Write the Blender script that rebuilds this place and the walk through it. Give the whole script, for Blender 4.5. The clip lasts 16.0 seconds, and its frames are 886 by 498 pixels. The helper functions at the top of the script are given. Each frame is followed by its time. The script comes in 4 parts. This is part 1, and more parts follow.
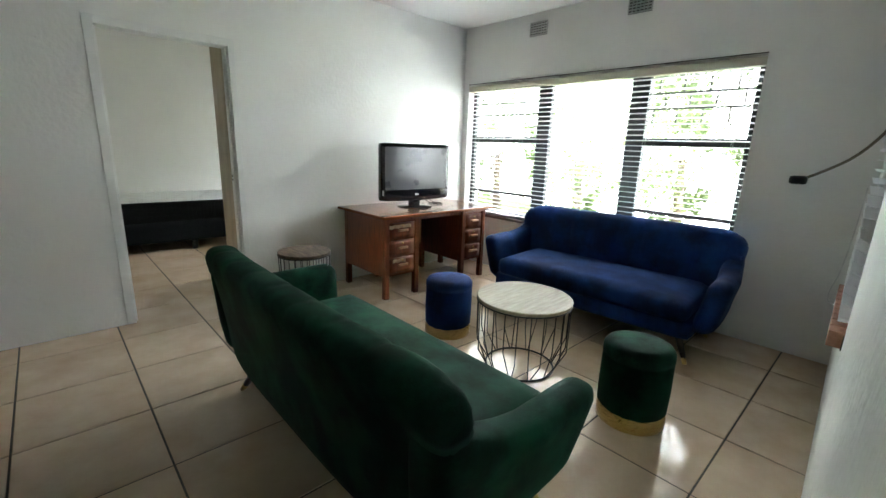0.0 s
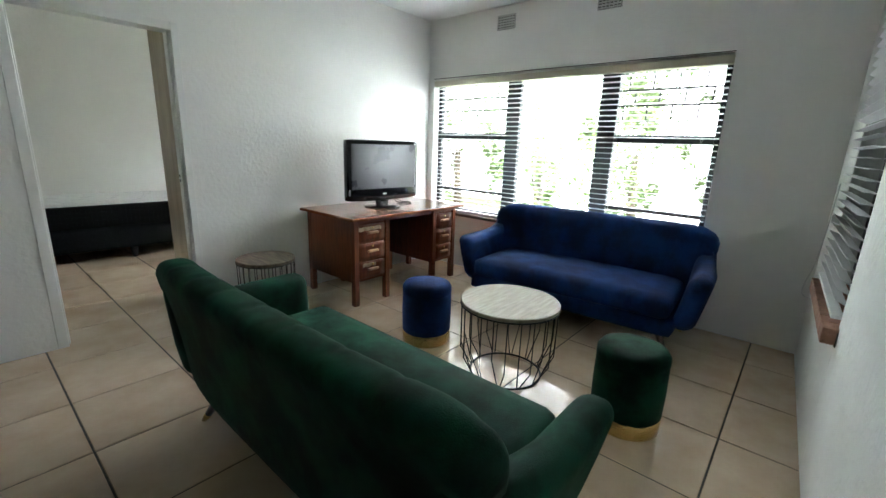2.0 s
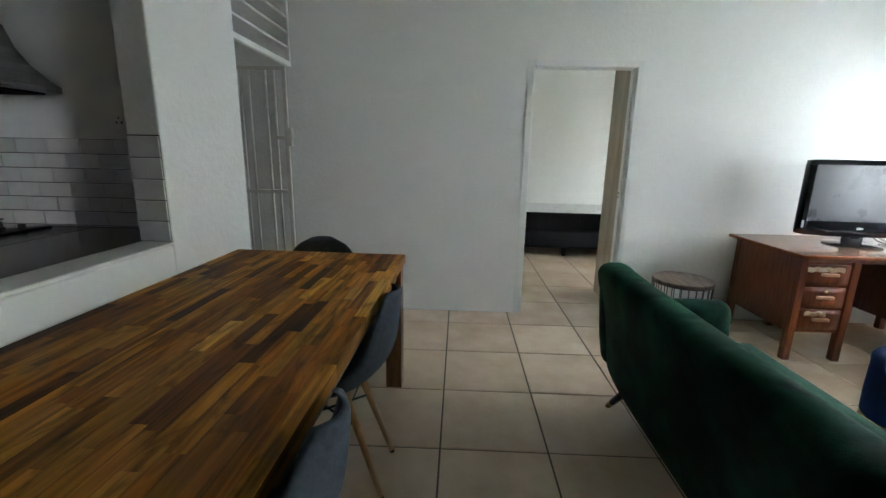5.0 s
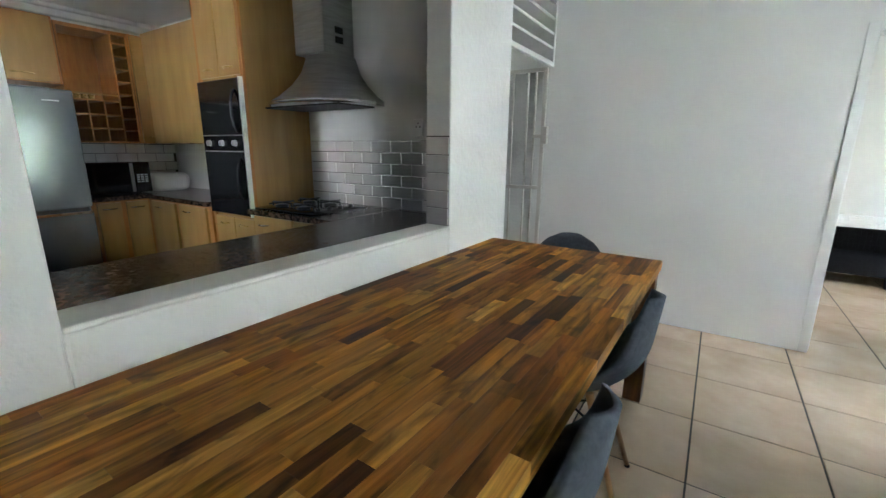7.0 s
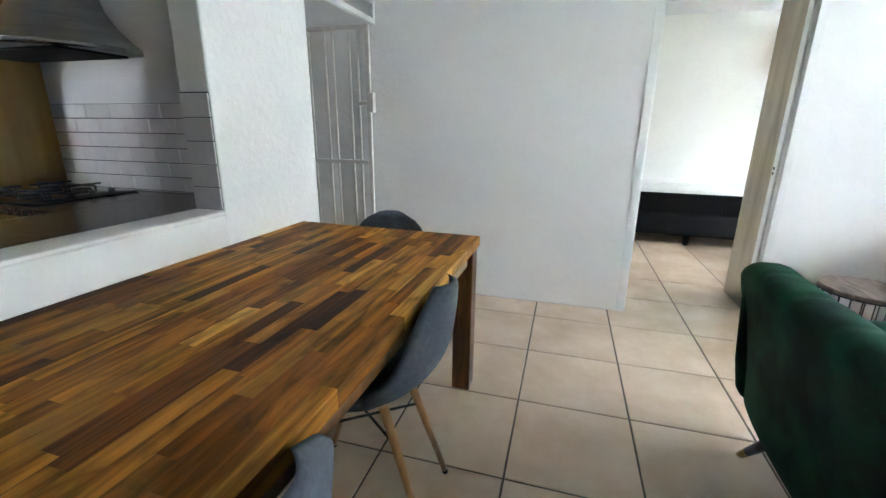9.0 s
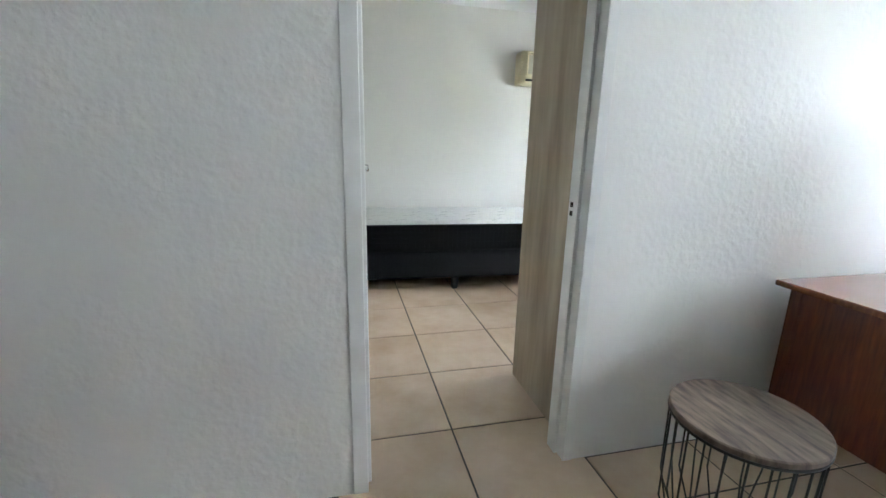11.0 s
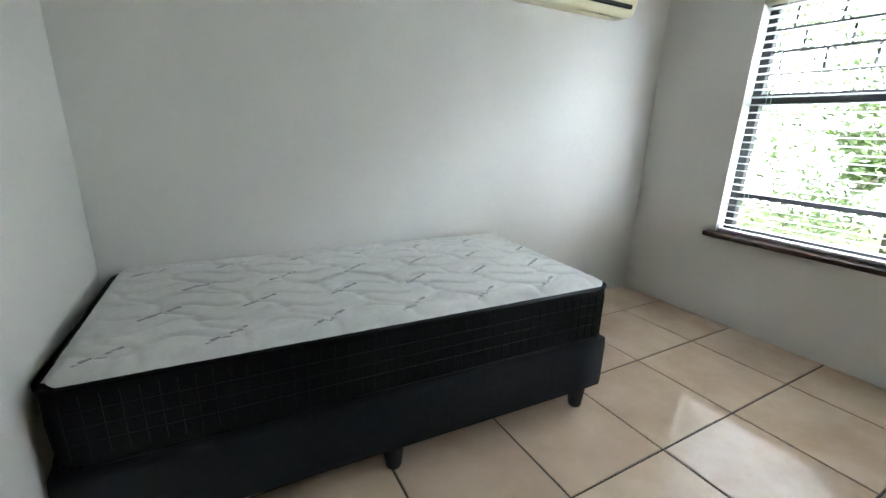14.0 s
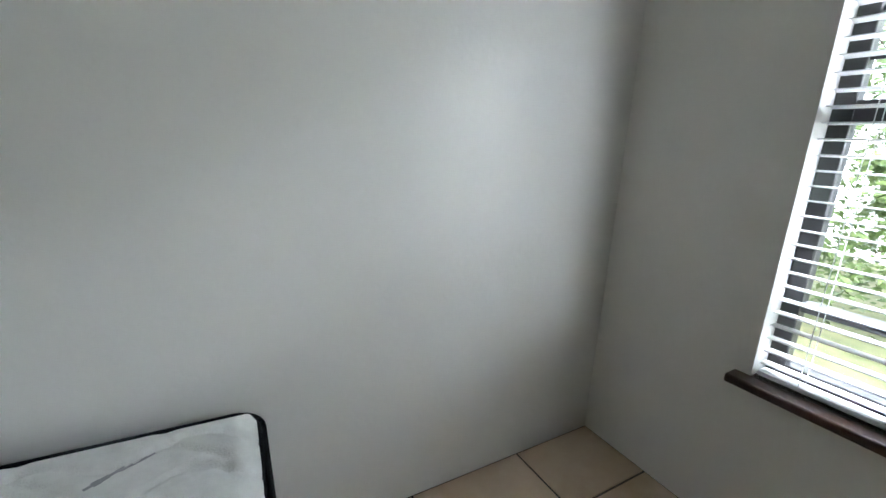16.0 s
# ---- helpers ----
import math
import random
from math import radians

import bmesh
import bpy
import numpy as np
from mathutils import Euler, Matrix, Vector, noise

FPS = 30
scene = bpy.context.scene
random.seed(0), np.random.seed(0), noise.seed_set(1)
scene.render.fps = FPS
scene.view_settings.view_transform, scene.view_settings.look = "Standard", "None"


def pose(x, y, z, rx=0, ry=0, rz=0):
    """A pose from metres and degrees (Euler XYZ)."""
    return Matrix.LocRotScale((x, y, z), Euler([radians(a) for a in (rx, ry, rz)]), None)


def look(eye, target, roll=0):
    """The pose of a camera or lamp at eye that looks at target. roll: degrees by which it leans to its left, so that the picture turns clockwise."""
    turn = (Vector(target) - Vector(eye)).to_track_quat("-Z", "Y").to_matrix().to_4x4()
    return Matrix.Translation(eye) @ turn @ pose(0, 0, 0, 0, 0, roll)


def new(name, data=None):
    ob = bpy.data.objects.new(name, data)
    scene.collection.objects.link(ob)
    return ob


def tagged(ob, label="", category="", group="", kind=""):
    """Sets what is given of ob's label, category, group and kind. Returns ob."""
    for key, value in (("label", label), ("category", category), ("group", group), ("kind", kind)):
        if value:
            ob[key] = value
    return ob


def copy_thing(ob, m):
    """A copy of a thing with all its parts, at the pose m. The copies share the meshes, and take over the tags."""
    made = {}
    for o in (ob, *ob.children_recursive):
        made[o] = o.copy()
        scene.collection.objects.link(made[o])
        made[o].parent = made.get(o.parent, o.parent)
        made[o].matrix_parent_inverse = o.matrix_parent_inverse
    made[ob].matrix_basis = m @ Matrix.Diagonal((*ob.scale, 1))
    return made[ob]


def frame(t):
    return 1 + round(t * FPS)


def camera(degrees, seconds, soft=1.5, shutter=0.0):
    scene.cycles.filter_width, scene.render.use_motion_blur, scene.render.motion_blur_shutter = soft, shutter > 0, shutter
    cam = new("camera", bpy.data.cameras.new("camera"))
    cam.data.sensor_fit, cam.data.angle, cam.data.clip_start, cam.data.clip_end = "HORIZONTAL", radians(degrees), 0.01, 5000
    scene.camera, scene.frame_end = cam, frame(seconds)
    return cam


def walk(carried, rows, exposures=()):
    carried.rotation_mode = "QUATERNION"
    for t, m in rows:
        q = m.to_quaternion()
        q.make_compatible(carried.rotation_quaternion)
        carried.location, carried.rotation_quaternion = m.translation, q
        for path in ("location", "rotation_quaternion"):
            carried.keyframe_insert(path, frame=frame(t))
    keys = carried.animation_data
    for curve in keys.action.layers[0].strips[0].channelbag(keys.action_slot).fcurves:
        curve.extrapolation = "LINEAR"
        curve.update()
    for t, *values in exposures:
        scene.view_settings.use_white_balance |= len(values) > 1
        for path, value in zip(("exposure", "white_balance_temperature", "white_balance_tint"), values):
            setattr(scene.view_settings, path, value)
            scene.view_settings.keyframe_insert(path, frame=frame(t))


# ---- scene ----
cam = camera(93.0, 16.0)
PATH = [
    (0, (-0.228, -2.827, 1.328), (1.107, -1.415, 0.855), 2.0),
    (0.5, (-0.217, -2.788, 1.317), (1.278, -1.554, 0.825), 2.1),
    (1, (-0.237, -2.701, 1.307), (1.316, -1.549, 0.795), 2.1),
    (1.5, (-0.237, -2.624, 1.311), (1.319, -1.472, 0.81), 2.2),
    (2, (-0.216, -2.602, 1.329), (1.263, -1.346, 0.846), 2.0),
    (2.5, (-0.219, -2.604, 1.334), (1.099, -1.177, 0.856), 1.8),
    (3, (-0.246, -2.624, 1.326), (0.828, -1.005, 0.852), 1.6),
    (3.5, (-0.282, -2.642, 1.329), (0.529, -0.871, 0.876), 1.5),
    (4, (-0.34, -2.648, 1.323), (0.186, -0.763, 0.907), 1.4),
    (4.5, (-0.385, -2.664, 1.338), (-0.148, -0.733, 0.873), 1.6),
    (5, (-0.446, -2.697, 1.335), (-0.512, -0.748, 0.892), 1.1),
    (7.5, (-0.56, -2.771, 1.319), (-1.665, -1.174, 0.84), 0.4),
    (8, (-0.529, -2.683, 1.299), (-1.623, -1.084, 0.804), 0.4),
    (8.5, (-0.475, -2.535, 1.287), (-1.378, -0.835, 0.744), 0.3),
    (9, (-0.373, -2.297, 1.261), (-0.903, -0.449, 0.71), 0.6),
    (9.5, (-0.303, -1.873, 1.241), (-0.377, 0.045, 0.68), 1.4),
    (10, (-0.198, -1.462, 1.24), (-0.1, 0.47, 0.733), 0.9),
    (12.5, (0.383, 0.757, 1.226), (1.273, 2.482, 0.742), 1.8),
    (13, (0.444, 1.09, 1.228), (1.352, 2.793, 0.703), 1.4),
    (13.5, (0.48, 1.455, 1.225), (1.401, 3.143, 0.675), 1.9),
    (14, (0.531, 1.769, 1.218), (1.464, 3.446, 0.655), 1.7),
    (14.5, (0.695, 2.1, 1.225), (1.64, 3.76, 0.631), 1.8),
    (15, (1.074, 2.341, 1.229), (2.032, 3.993, 0.633), 1.9),
    (15.5, (1.527, 2.521, 1.245), (2.463, 4.206, 0.712), 1.5),
    (16, (1.924, 2.704, 1.303), (2.883, 4.385, 0.8), 2.4),
]
walk(cam, [(t, look(eye, target, roll)) for t, eye, target, roll in PATH],
     exposures=[(t, stops, kelvin, tint) for t, stops, kelvin, tint in ((0, 1.0, 6200, 6), (3, 0.85, 5950, 6), (5, 1.25, 5900, 7), (7.5, 2.3, 5800, 10), (8.5, 2.35, 5750, 11), (10, 2.15, 5750, 11), (12.5, 0.9, 5800, 9), (13.5, 1.0, 5750, 10), (14.5, 0.75, 5800, 9), (16, 0.27, 5750, 10))])

# ---- world, sun, outdoor glow ----
world = bpy.data.worlds.new("world")
scene.world = world
world.use_nodes = True
wn, wl = world.node_tree.nodes, world.node_tree.links
sky = wn.new("ShaderNodeTexSky")
sky.sky_type, sky.sun_disc, sky.sun_elevation, sky.sun_rotation = "NISHITA", False, radians(58), radians(250)
wl.new(sky.outputs[0], wn["Background"].inputs[0])
wn["Background"].inputs[1].default_value = 0.15
sun = new("sun", bpy.data.lights.new("sun", "SUN"))
sun.data.energy, sun.data.angle, sun.data.color = 5.0, radians(0.5), (1.0, 0.95, 0.87)
sun.matrix_world = look((-8.0, -3.0, 14.0), (0, 0, 0))
GLOW, GLOW_SOUTH = 6.5, 58.0   # south sheet set stronger to brighten the north wall and kitchen
# lamp added in place of open sky over the garden, higher than the eye
sky_fill = new("sky_fill", bpy.data.lights.new("sky_fill", "AREA"))
sky_fill.data.shape, sky_fill.data.size, sky_fill.data.size_y = "RECTANGLE", 8.0, 2.4
sky_fill.data.energy, sky_fill.data.color = 2900.0, (0.95, 0.98, 1.0)
sky_fill.matrix_world = look((6.6, 0.6, 4.3), (2.6, 0.6, 1.0))


# ---- materials ----
def node_mat(name):
    m = bpy.data.materials.new(name)
    m.use_nodes = True
    return m, m.node_tree.nodes, m.node_tree.links, m.node_tree.nodes["Principled BSDF"]


def mat(name, a, b=None, rough=0.5, scale=6.0, detail=5.0, metal=0.0, bump=0.0, bump_scale=60.0, sheen=0.0, rand=0.0,
        stretch=(1, 1, 1), rough_var=0.1, contrast=(0.35, 0.65), coat=0.0, spec=0.5):
    """A surface that varies between colours a and b, with fine relief."""
    m, n, l, p = node_mat(name)
    b = b or tuple(c * 0.82 for c in a)
    tc = n.new("ShaderNodeTexCoord")
    mp = n.new("ShaderNodeMapping")
    mp.inputs["Scale"].default_value = stretch
    l.new(tc.outputs["Object"], mp.inputs[0])
    co = mp.outputs[0]
    if rand:
        oi = n.new("ShaderNodeObjectInfo")
        ad = n.new("ShaderNodeVectorMath")
        ad.operation = "ADD"
        mu = n.new("ShaderNodeMath")
        mu.operation = "MULTIPLY"
        mu.inputs[1].default_value = 37.0
        l.new(oi.outputs["Random"], mu.inputs[0])
        l.new(co, ad.inputs[0])
        l.new(mu.outputs[0], ad.inputs[1])
        co = ad.outputs[0]
    nz = n.new("ShaderNodeTexNoise")
    nz.inputs["Scale"].default_value, nz.inputs["Detail"].default_value = scale, detail
    nz.inputs["Roughness"].default_value = 0.6
    l.new(co, nz.inputs["Vector"])
    rp = n.new("ShaderNodeValToRGB")
    rp.color_ramp.elements[0].position, rp.color_ramp.elements[1].position = contrast
    rp.color_ramp.elements[0].color, rp.color_ramp.elements[1].color = (*a, 1), (*b, 1)
    l.new(nz.outputs["Fac"], rp.inputs[0])
    col = rp.outputs[0]
    if rand:
        hs = n.new("ShaderNodeHueSaturation")
        mr = n.new("ShaderNodeMapRange")
        mr.inputs["To Min"].default_value, mr.inputs["To Max"].default_value = 1 - rand, 1 + rand
        l.new(oi.outputs["Random"], mr.inputs["Value"])
        l.new(mr.outputs[0], hs.inputs["Value"])
        l.new(col, hs.inputs["Color"])
        col = hs.outputs[0]
    l.new(col, p.inputs["Base Color"])
    r2 = n.new("ShaderNodeMapRange")
    r2.inputs["To Min"].default_value, r2.inputs["To Max"].default_value = max(rough - rough_var / 2, 0.02), rough + rough_var / 2
    l.new(nz.outputs["Fac"], r2.inputs["Value"])
    l.new(r2.outputs[0], p.inputs["Roughness"])
    p.inputs["Metallic"].default_value = metal
    p.inputs["Sheen Weight"].default_value = sheen
    p.inputs["Coat Weight"].default_value = coat
    p.inputs["Specular IOR Level"].default_value = spec
    if sheen:
        p.inputs["Sheen Roughness"].default_value = 0.35
        p.inputs["Sheen Tint"].default_value = (*[min(1, c * 6 + 0.05) for c in a], 1)
    if bump:
        nb = n.new("ShaderNodeTexNoise")
        nb.inputs["Scale"].default_value, nb.inputs["Detail"].default_value = bump_scale, 4.0
        l.new(co, nb.inputs["Vector"])
        bu = n.new("ShaderNodeBump")
        bu.inputs["Strength"].default_value, bu.inputs["Distance"].default_value = bump, 0.01
        l.new(nb.outputs["Fac"], bu.inputs["Height"])
        l.new(bu.outputs[0], p.inputs["Normal"])
    return m


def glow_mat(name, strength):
    # leafy green and white pattern that emits light itself instead of being lit
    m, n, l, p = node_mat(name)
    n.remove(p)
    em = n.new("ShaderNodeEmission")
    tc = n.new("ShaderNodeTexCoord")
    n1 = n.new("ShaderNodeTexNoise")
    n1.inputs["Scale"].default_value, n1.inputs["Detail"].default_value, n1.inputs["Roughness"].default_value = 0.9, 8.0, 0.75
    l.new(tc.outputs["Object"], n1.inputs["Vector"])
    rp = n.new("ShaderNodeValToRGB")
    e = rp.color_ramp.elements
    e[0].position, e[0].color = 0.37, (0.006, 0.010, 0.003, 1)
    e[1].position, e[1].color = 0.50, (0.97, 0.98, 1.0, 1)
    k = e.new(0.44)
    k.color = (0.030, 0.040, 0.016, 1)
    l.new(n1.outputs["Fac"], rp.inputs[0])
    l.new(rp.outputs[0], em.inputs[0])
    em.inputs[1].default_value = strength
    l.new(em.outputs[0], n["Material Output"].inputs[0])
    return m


def wood_stave_mat(name, cols, rough=0.35, along=1):
    """Wood whose colour changes from stave to stave, with grain along one axis."""
    m, n, l, p = node_mat(name)
    oi = n.new("ShaderNodeObjectInfo")
    rp = n.new("ShaderNodeValToRGB")
    e = rp.color_ramp.elements
    e[0].color, e[1].color = (*cols[0], 1), (*cols[-1], 1)
    for i, c in enumerate(cols[1:-1]):
        e.new((i + 1) / (len(cols) - 1)).color = (*c, 1)
    l.new(oi.outputs["Random"], rp.inputs[0])
    tc = n.new("ShaderNodeTexCoord")
    mp = n.new("ShaderNodeMapping")
    sc = [55.0, 55.0, 55.0]
    sc[along] = 2.6
    mp.inputs["Scale"].default_value = sc
    l.new(tc.outputs["Object"], mp.inputs[0])
    ad = n.new("ShaderNodeVectorMath")
    mu = n.new("ShaderNodeMath")
    mu.operation = "MULTIPLY"
    mu.inputs[1].default_value = 91.0
    l.new(oi.outputs["Random"], mu.inputs[0])
    l.new(mp.outputs[0], ad.inputs[0])
    l.new(mu.outputs[0], ad.inputs[1])
    nz = n.new("ShaderNodeTexNoise")
    nz.inputs["Scale"].default_value, nz.inputs["Detail"].default_value, nz.inputs["Distortion"].default_value = 0.55, 7.0, 0.9
    nz.inputs["Roughness"].default_value = 0.62
    l.new(ad.outputs[0], nz.inputs["Vector"])
    fine = n.new("ShaderNodeMapRange")
    fine.inputs["From Min"].default_value, fine.inputs["From Max"].default_value = 0.32, 0.66
    fine.inputs["To Min"].default_value, fine.inputs["To Max"].default_value = 0.42, 1.55
    l.new(nz.outputs["Fac"], fine.inputs["Value"])
    # broad heartwood clouds and dark knots
    mp2 = n.new("ShaderNodeMapping")
    sc2 = [15.0, 15.0, 15.0]
    sc2[along] = 4.5
    mp2.inputs["Scale"].default_value = sc2
    l.new(tc.outputs["Object"], mp2.inputs[0])
    ad2 = n.new("ShaderNodeVectorMath")
    l.new(mp2.outputs[0], ad2.inputs[0])
    l.new(mu.outputs[0], ad2.inputs[1])
    cloud = n.new("ShaderNodeTexNoise")
    cloud.inputs["Scale"].default_value, cloud.inputs["Detail"].default_value, cloud.inputs["Distortion"].default_value = 1.0, 3.0, 1.2
    l.new(ad2.outputs[0], cloud.inputs["Vector"])
    knot = n.new("ShaderNodeMapRange")
    knot.inputs["From Min"].default_value, knot.inputs["From Max"].default_value = 0.30, 0.52
    knot.inputs["To Min"].default_value, knot.inputs["To Max"].default_value = 0.40, 1.15
    l.new(cloud.outputs["Fac"], knot.inputs["Value"])
    mr = n.new("ShaderNodeMath")
    mr.operation = "MULTIPLY"
    l.new(fine.outputs[0], mr.inputs[0])
    l.new(knot.outputs[0], mr.inputs[1])
    hs = n.new("ShaderNodeHueSaturation")
    l.new(rp.outputs[0], hs.inputs["Color"])
    l.new(mr.outputs[0], hs.inputs["Value"])
    l.new(hs.outputs[0], p.inputs["Base Color"])
    p.inputs["Roughness"].default_value = rough
    p.inputs["Specular IOR Level"].default_value = 0.10
    bu = n.new("ShaderNodeBump")
    bu.inputs["Strength"].default_value, bu.inputs["Distance"].default_value = 0.12, 0.003
    l.new(nz.outputs["Fac"], bu.inputs["Height"])
    l.new(bu.outputs[0], p.inputs["Normal"])
    return m


def glass_mat():
    m, n, l, p = node_mat("window glass")
    p.inputs["Base Color"].default_value = (1, 1, 1, 1)
    p.inputs["Roughness"].default_value = 0.0
    p.inputs["Transmission Weight"].default_value = 1.0
    p.inputs["IOR"].default_value = 1.1
    return m


PLASTER = mat("white wall paint", (0.84, 0.835, 0.80), (0.79, 0.785, 0.75), 0.55, 1.3, bump=0.34, bump_scale=34, contrast=(0.25, 0.75))
ROUGH_PLASTER = mat("rough white plaster", (0.78, 0.79, 0.75), (0.70, 0.71, 0.67), 0.6, 2.0, bump=0.75, bump_scale=22)
BEDROOM_PAINT = mat("cream wall paint", (0.80, 0.79, 0.74), (0.75, 0.74, 0.69), 0.5, 1.2, bump=0.12, bump_scale=42, contrast=(0.25, 0.75))
CEILING = mat("white ceiling paint", (0.82, 0.82, 0.80), (0.78, 0.78, 0.76), 0.7, 1.0)
KITCHEN_PAINT = mat("grey kitchen wall paint", (0.72, 0.71, 0.68), (0.66, 0.65, 0.62), 0.6, 1.5, bump=0.1)
TRIM = mat("glossy white enamel", (0.82, 0.82, 0.80), (0.76, 0.76, 0.73), 0.3, 4.0)
TILE = mat("glazed cream floor tile", (0.63, 0.50, 0.375), (0.50, 0.37, 0.255), 0.06, 3.6, detail=9.0, rand=0.05, rough_var=0.06, contrast=(0.32, 0.7))
GROUT = mat("dark grey grout", (0.075, 0.068, 0.06), (0.045, 0.04, 0.036), 0.85, 20)
GREEN = mat("dark green velvet", (0.006, 0.046, 0.024), (0.002, 0.014, 0.008), 0.8, 5.0, sheen=0.16, contrast=(0.38, 0.60), bump=0.15, bump_scale=220, spec=0.10)
BLUE = mat("royal blue velvet", (0.0055, 0.030, 0.125), (0.0025, 0.012, 0.055), 0.8, 5.0, sheen=0.14, contrast=(0.38, 0.60), bump=0.15, bump_scale=220, spec=0.15)
DARK_WOOD = mat("dark stained leg wood", (0.035, 0.02, 0.012), (0.02, 0.011, 0.007), 0.4, 9, stretch=(4, 4, 1))
BRASS = mat("brushed brass", (0.60, 0.42, 0.17), (0.48, 0.32, 0.12), 0.28, 30, metal=1.0, stretch=(1, 1, 14))
DESK_WOOD = mat("reddish brown varnished wood", (0.17, 0.042, 0.013), (0.08, 0.020, 0.007), 0.34, 5.0, detail=8, stretch=(12, 12, 1.2), coat=0.1, spec=0.35)
DESK_TOP = mat("varnished brown desk top", (0.24, 0.085, 0.032), (0.15, 0.05, 0.019), 0.24, 6.0, detail=8, stretch=(1, 14, 4), coat=0.3)
WORN = mat("worn pale veneer", (0.38, 0.29, 0.20), (0.24, 0.16, 0.10), 0.7, 14)
PALE_HANDLE = mat("pale handle wood", (0.46, 0.27, 0.17), (0.34, 0.19, 0.11), 0.4, 12)
BLACK_GLOSS = mat("glossy black plastic", (0.008, 0.008, 0.009), (0.006, 0.006, 0.007), 0.08, 5, rough_var=0.03)
SCREEN = mat("matt grey screen", (0.030, 0.030, 0.034), (0.026, 0.026, 0.030), 0.28, 3)
SILVER = mat("silver mark", (0.7, 0.7, 0.7), None, 0.3, 5)
TABLE_TOP_PALE = mat("limed pale wood", (0.37, 0.32, 0.22), (0.26, 0.215, 0.145), 0.55, 4.0, detail=8, stretch=(2, 14, 2))
TABLE_TOP_GREY = mat("weathered brown wood", (0.20, 0.15, 0.105), (0.07, 0.05, 0.035), 0.55, 4.0, detail=8, stretch=(14, 2, 2))
WIRE = mat("black wire", (0.014, 0.013, 0.012), None, 0.45, 20)
ACACIA = wood_stave_mat("acacia staves", [(0.050, 0.015, 0.005), (0.24, 0.085, 0.012), (0.36, 0.150, 0.022), (0.11, 0.036, 0.008), (0.46, 0.215, 0.034), (0.060, 0.019, 0.006), (0.40, 0.170, 0.022), (0.17, 0.056, 0.010), (0.56, 0.29, 0.055)], rough=0.5)
ACACIA_SOLID = mat("acacia frame wood", (0.20, 0.075, 0.018), (0.075, 0.026, 0.007), 0.35, 4.0, detail=8, stretch=(8, 8, 1))
FELT = mat("blue grey felt", (0.085, 0.10, 0.125), (0.06, 0.072, 0.092), 0.9, 60, sheen=0.15, bump=0.3, bump_scale=400)
BEECH = mat("beech leg wood", (0.55, 0.30, 0.12), (0.42, 0.21, 0.08), 0.4, 8, stretch=(6, 6, 1))
RUBBER = mat("black rubber", (0.012, 0.012, 0.012), None, 0.7, 20)
BLACK_STEEL = mat("black painted steel", (0.010, 0.010, 0.011), (0.006, 0.006, 0.007), 0.35, 20)
SLAT = mat("white blind slat", (0.80, 0.80, 0.80), (0.74, 0.74, 0.74), 0.35, 6)
PELMET = mat("cream blind valance", (0.66, 0.62, 0.47), (0.60, 0.56, 0.42), 0.4, 6)
SILL_WOOD = mat("dark brown sill wood", (0.075, 0.035, 0.02), (0.04, 0.018, 0.01), 0.35, 6, stretch=(6, 1, 6))
BRICK = mat("salmon sill brick", (0.42, 0.22, 0.15), (0.30, 0.15, 0.10), 0.8, 18, bump=0.4, rand=0.12)
MATTRESS_TOP = mat("quilted white knit", (0.72, 0.72, 0.69), (0.66, 0.66, 0.63), 0.85, 30, bump=0.3, bump_scale=260)
MATTRESS_SIDE = mat("black mattress border", (0.007, 0.007, 0.008), (0.005, 0.005, 0.006), 0.9, 40, bump=0.4, bump_scale=150, spec=0.2)
BED_FABRIC = mat("charcoal base fabric", (0.010, 0.011, 0.014), (0.007, 0.008, 0.010), 0.9, 60, bump=0.3, bump_scale=350, spec=0.2)
LABEL_GREY = mat("grey woven marks", (0.34, 0.34, 0.35), None, 0.8, 20)
OAK_PANEL = mat("pale oak laminate", (0.40, 0.32, 0.21), (0.20, 0.15, 0.092), 0.45, 2.2, detail=7, stretch=(5, 5, 0.6), contrast=(0.3, 0.72))
CREAM_PLASTIC = mat("aged cream plastic", (0.72, 0.66, 0.44), (0.66, 0.60, 0.38), 0.4, 4)
GRILLE = mat("beige mesh", (0.50, 0.48, 0.36), (0.42, 0.40, 0.29), 0.6, 120)
CHROME = mat("satin chrome", (0.72, 0.72, 0.73), (0.62, 0.62, 0.63), 0.14, 12, metal=1.0)
STEEL = mat("brushed stainless steel", (0.42, 0.41, 0.40), (0.34, 0.33, 0.32), 0.3, 6, metal=1.0, stretch=(1, 1, 12))
FRIDGE = mat("silver fridge enamel", (0.22, 0.24, 0.245), (0.18, 0.20, 0.205), 0.16, 3, metal=0.45)
MAPLE = mat("honey maple veneer", (0.47, 0.285, 0.10), (0.38, 0.22, 0.068), 0.35, 3.0, detail=7, stretch=(3, 3, 0.5))
TOWER_VENEER = mat("brown honey veneer", (0.40, 0.235, 0.075), (0.30, 0.165, 0.048), 0.4, 2.5, detail=7, stretch=(4, 4, 0.4))
MAPLE_DARK = mat("orange oak edging", (0.50, 0.22, 0.05), (0.40, 0.16, 0.035), 0.35, 5, stretch=(5, 5, 1))
GRANITE = mat("speckled brown granite", (0.17, 0.115, 0.085), (0.022, 0.016, 0.014), 0.2, 42, detail=3, rough_var=0.05, spec=0.3, contrast=(0.43, 0.55))
KITCHEN_TILE = mat("white glazed wall tile", (0.70, 0.68, 0.66), (0.64, 0.62, 0.60), 0.1, 8, rand=0.05)
TILE_GROUT = mat("dark wall grout", (0.055, 0.05, 0.046), None, 0.9, 20)
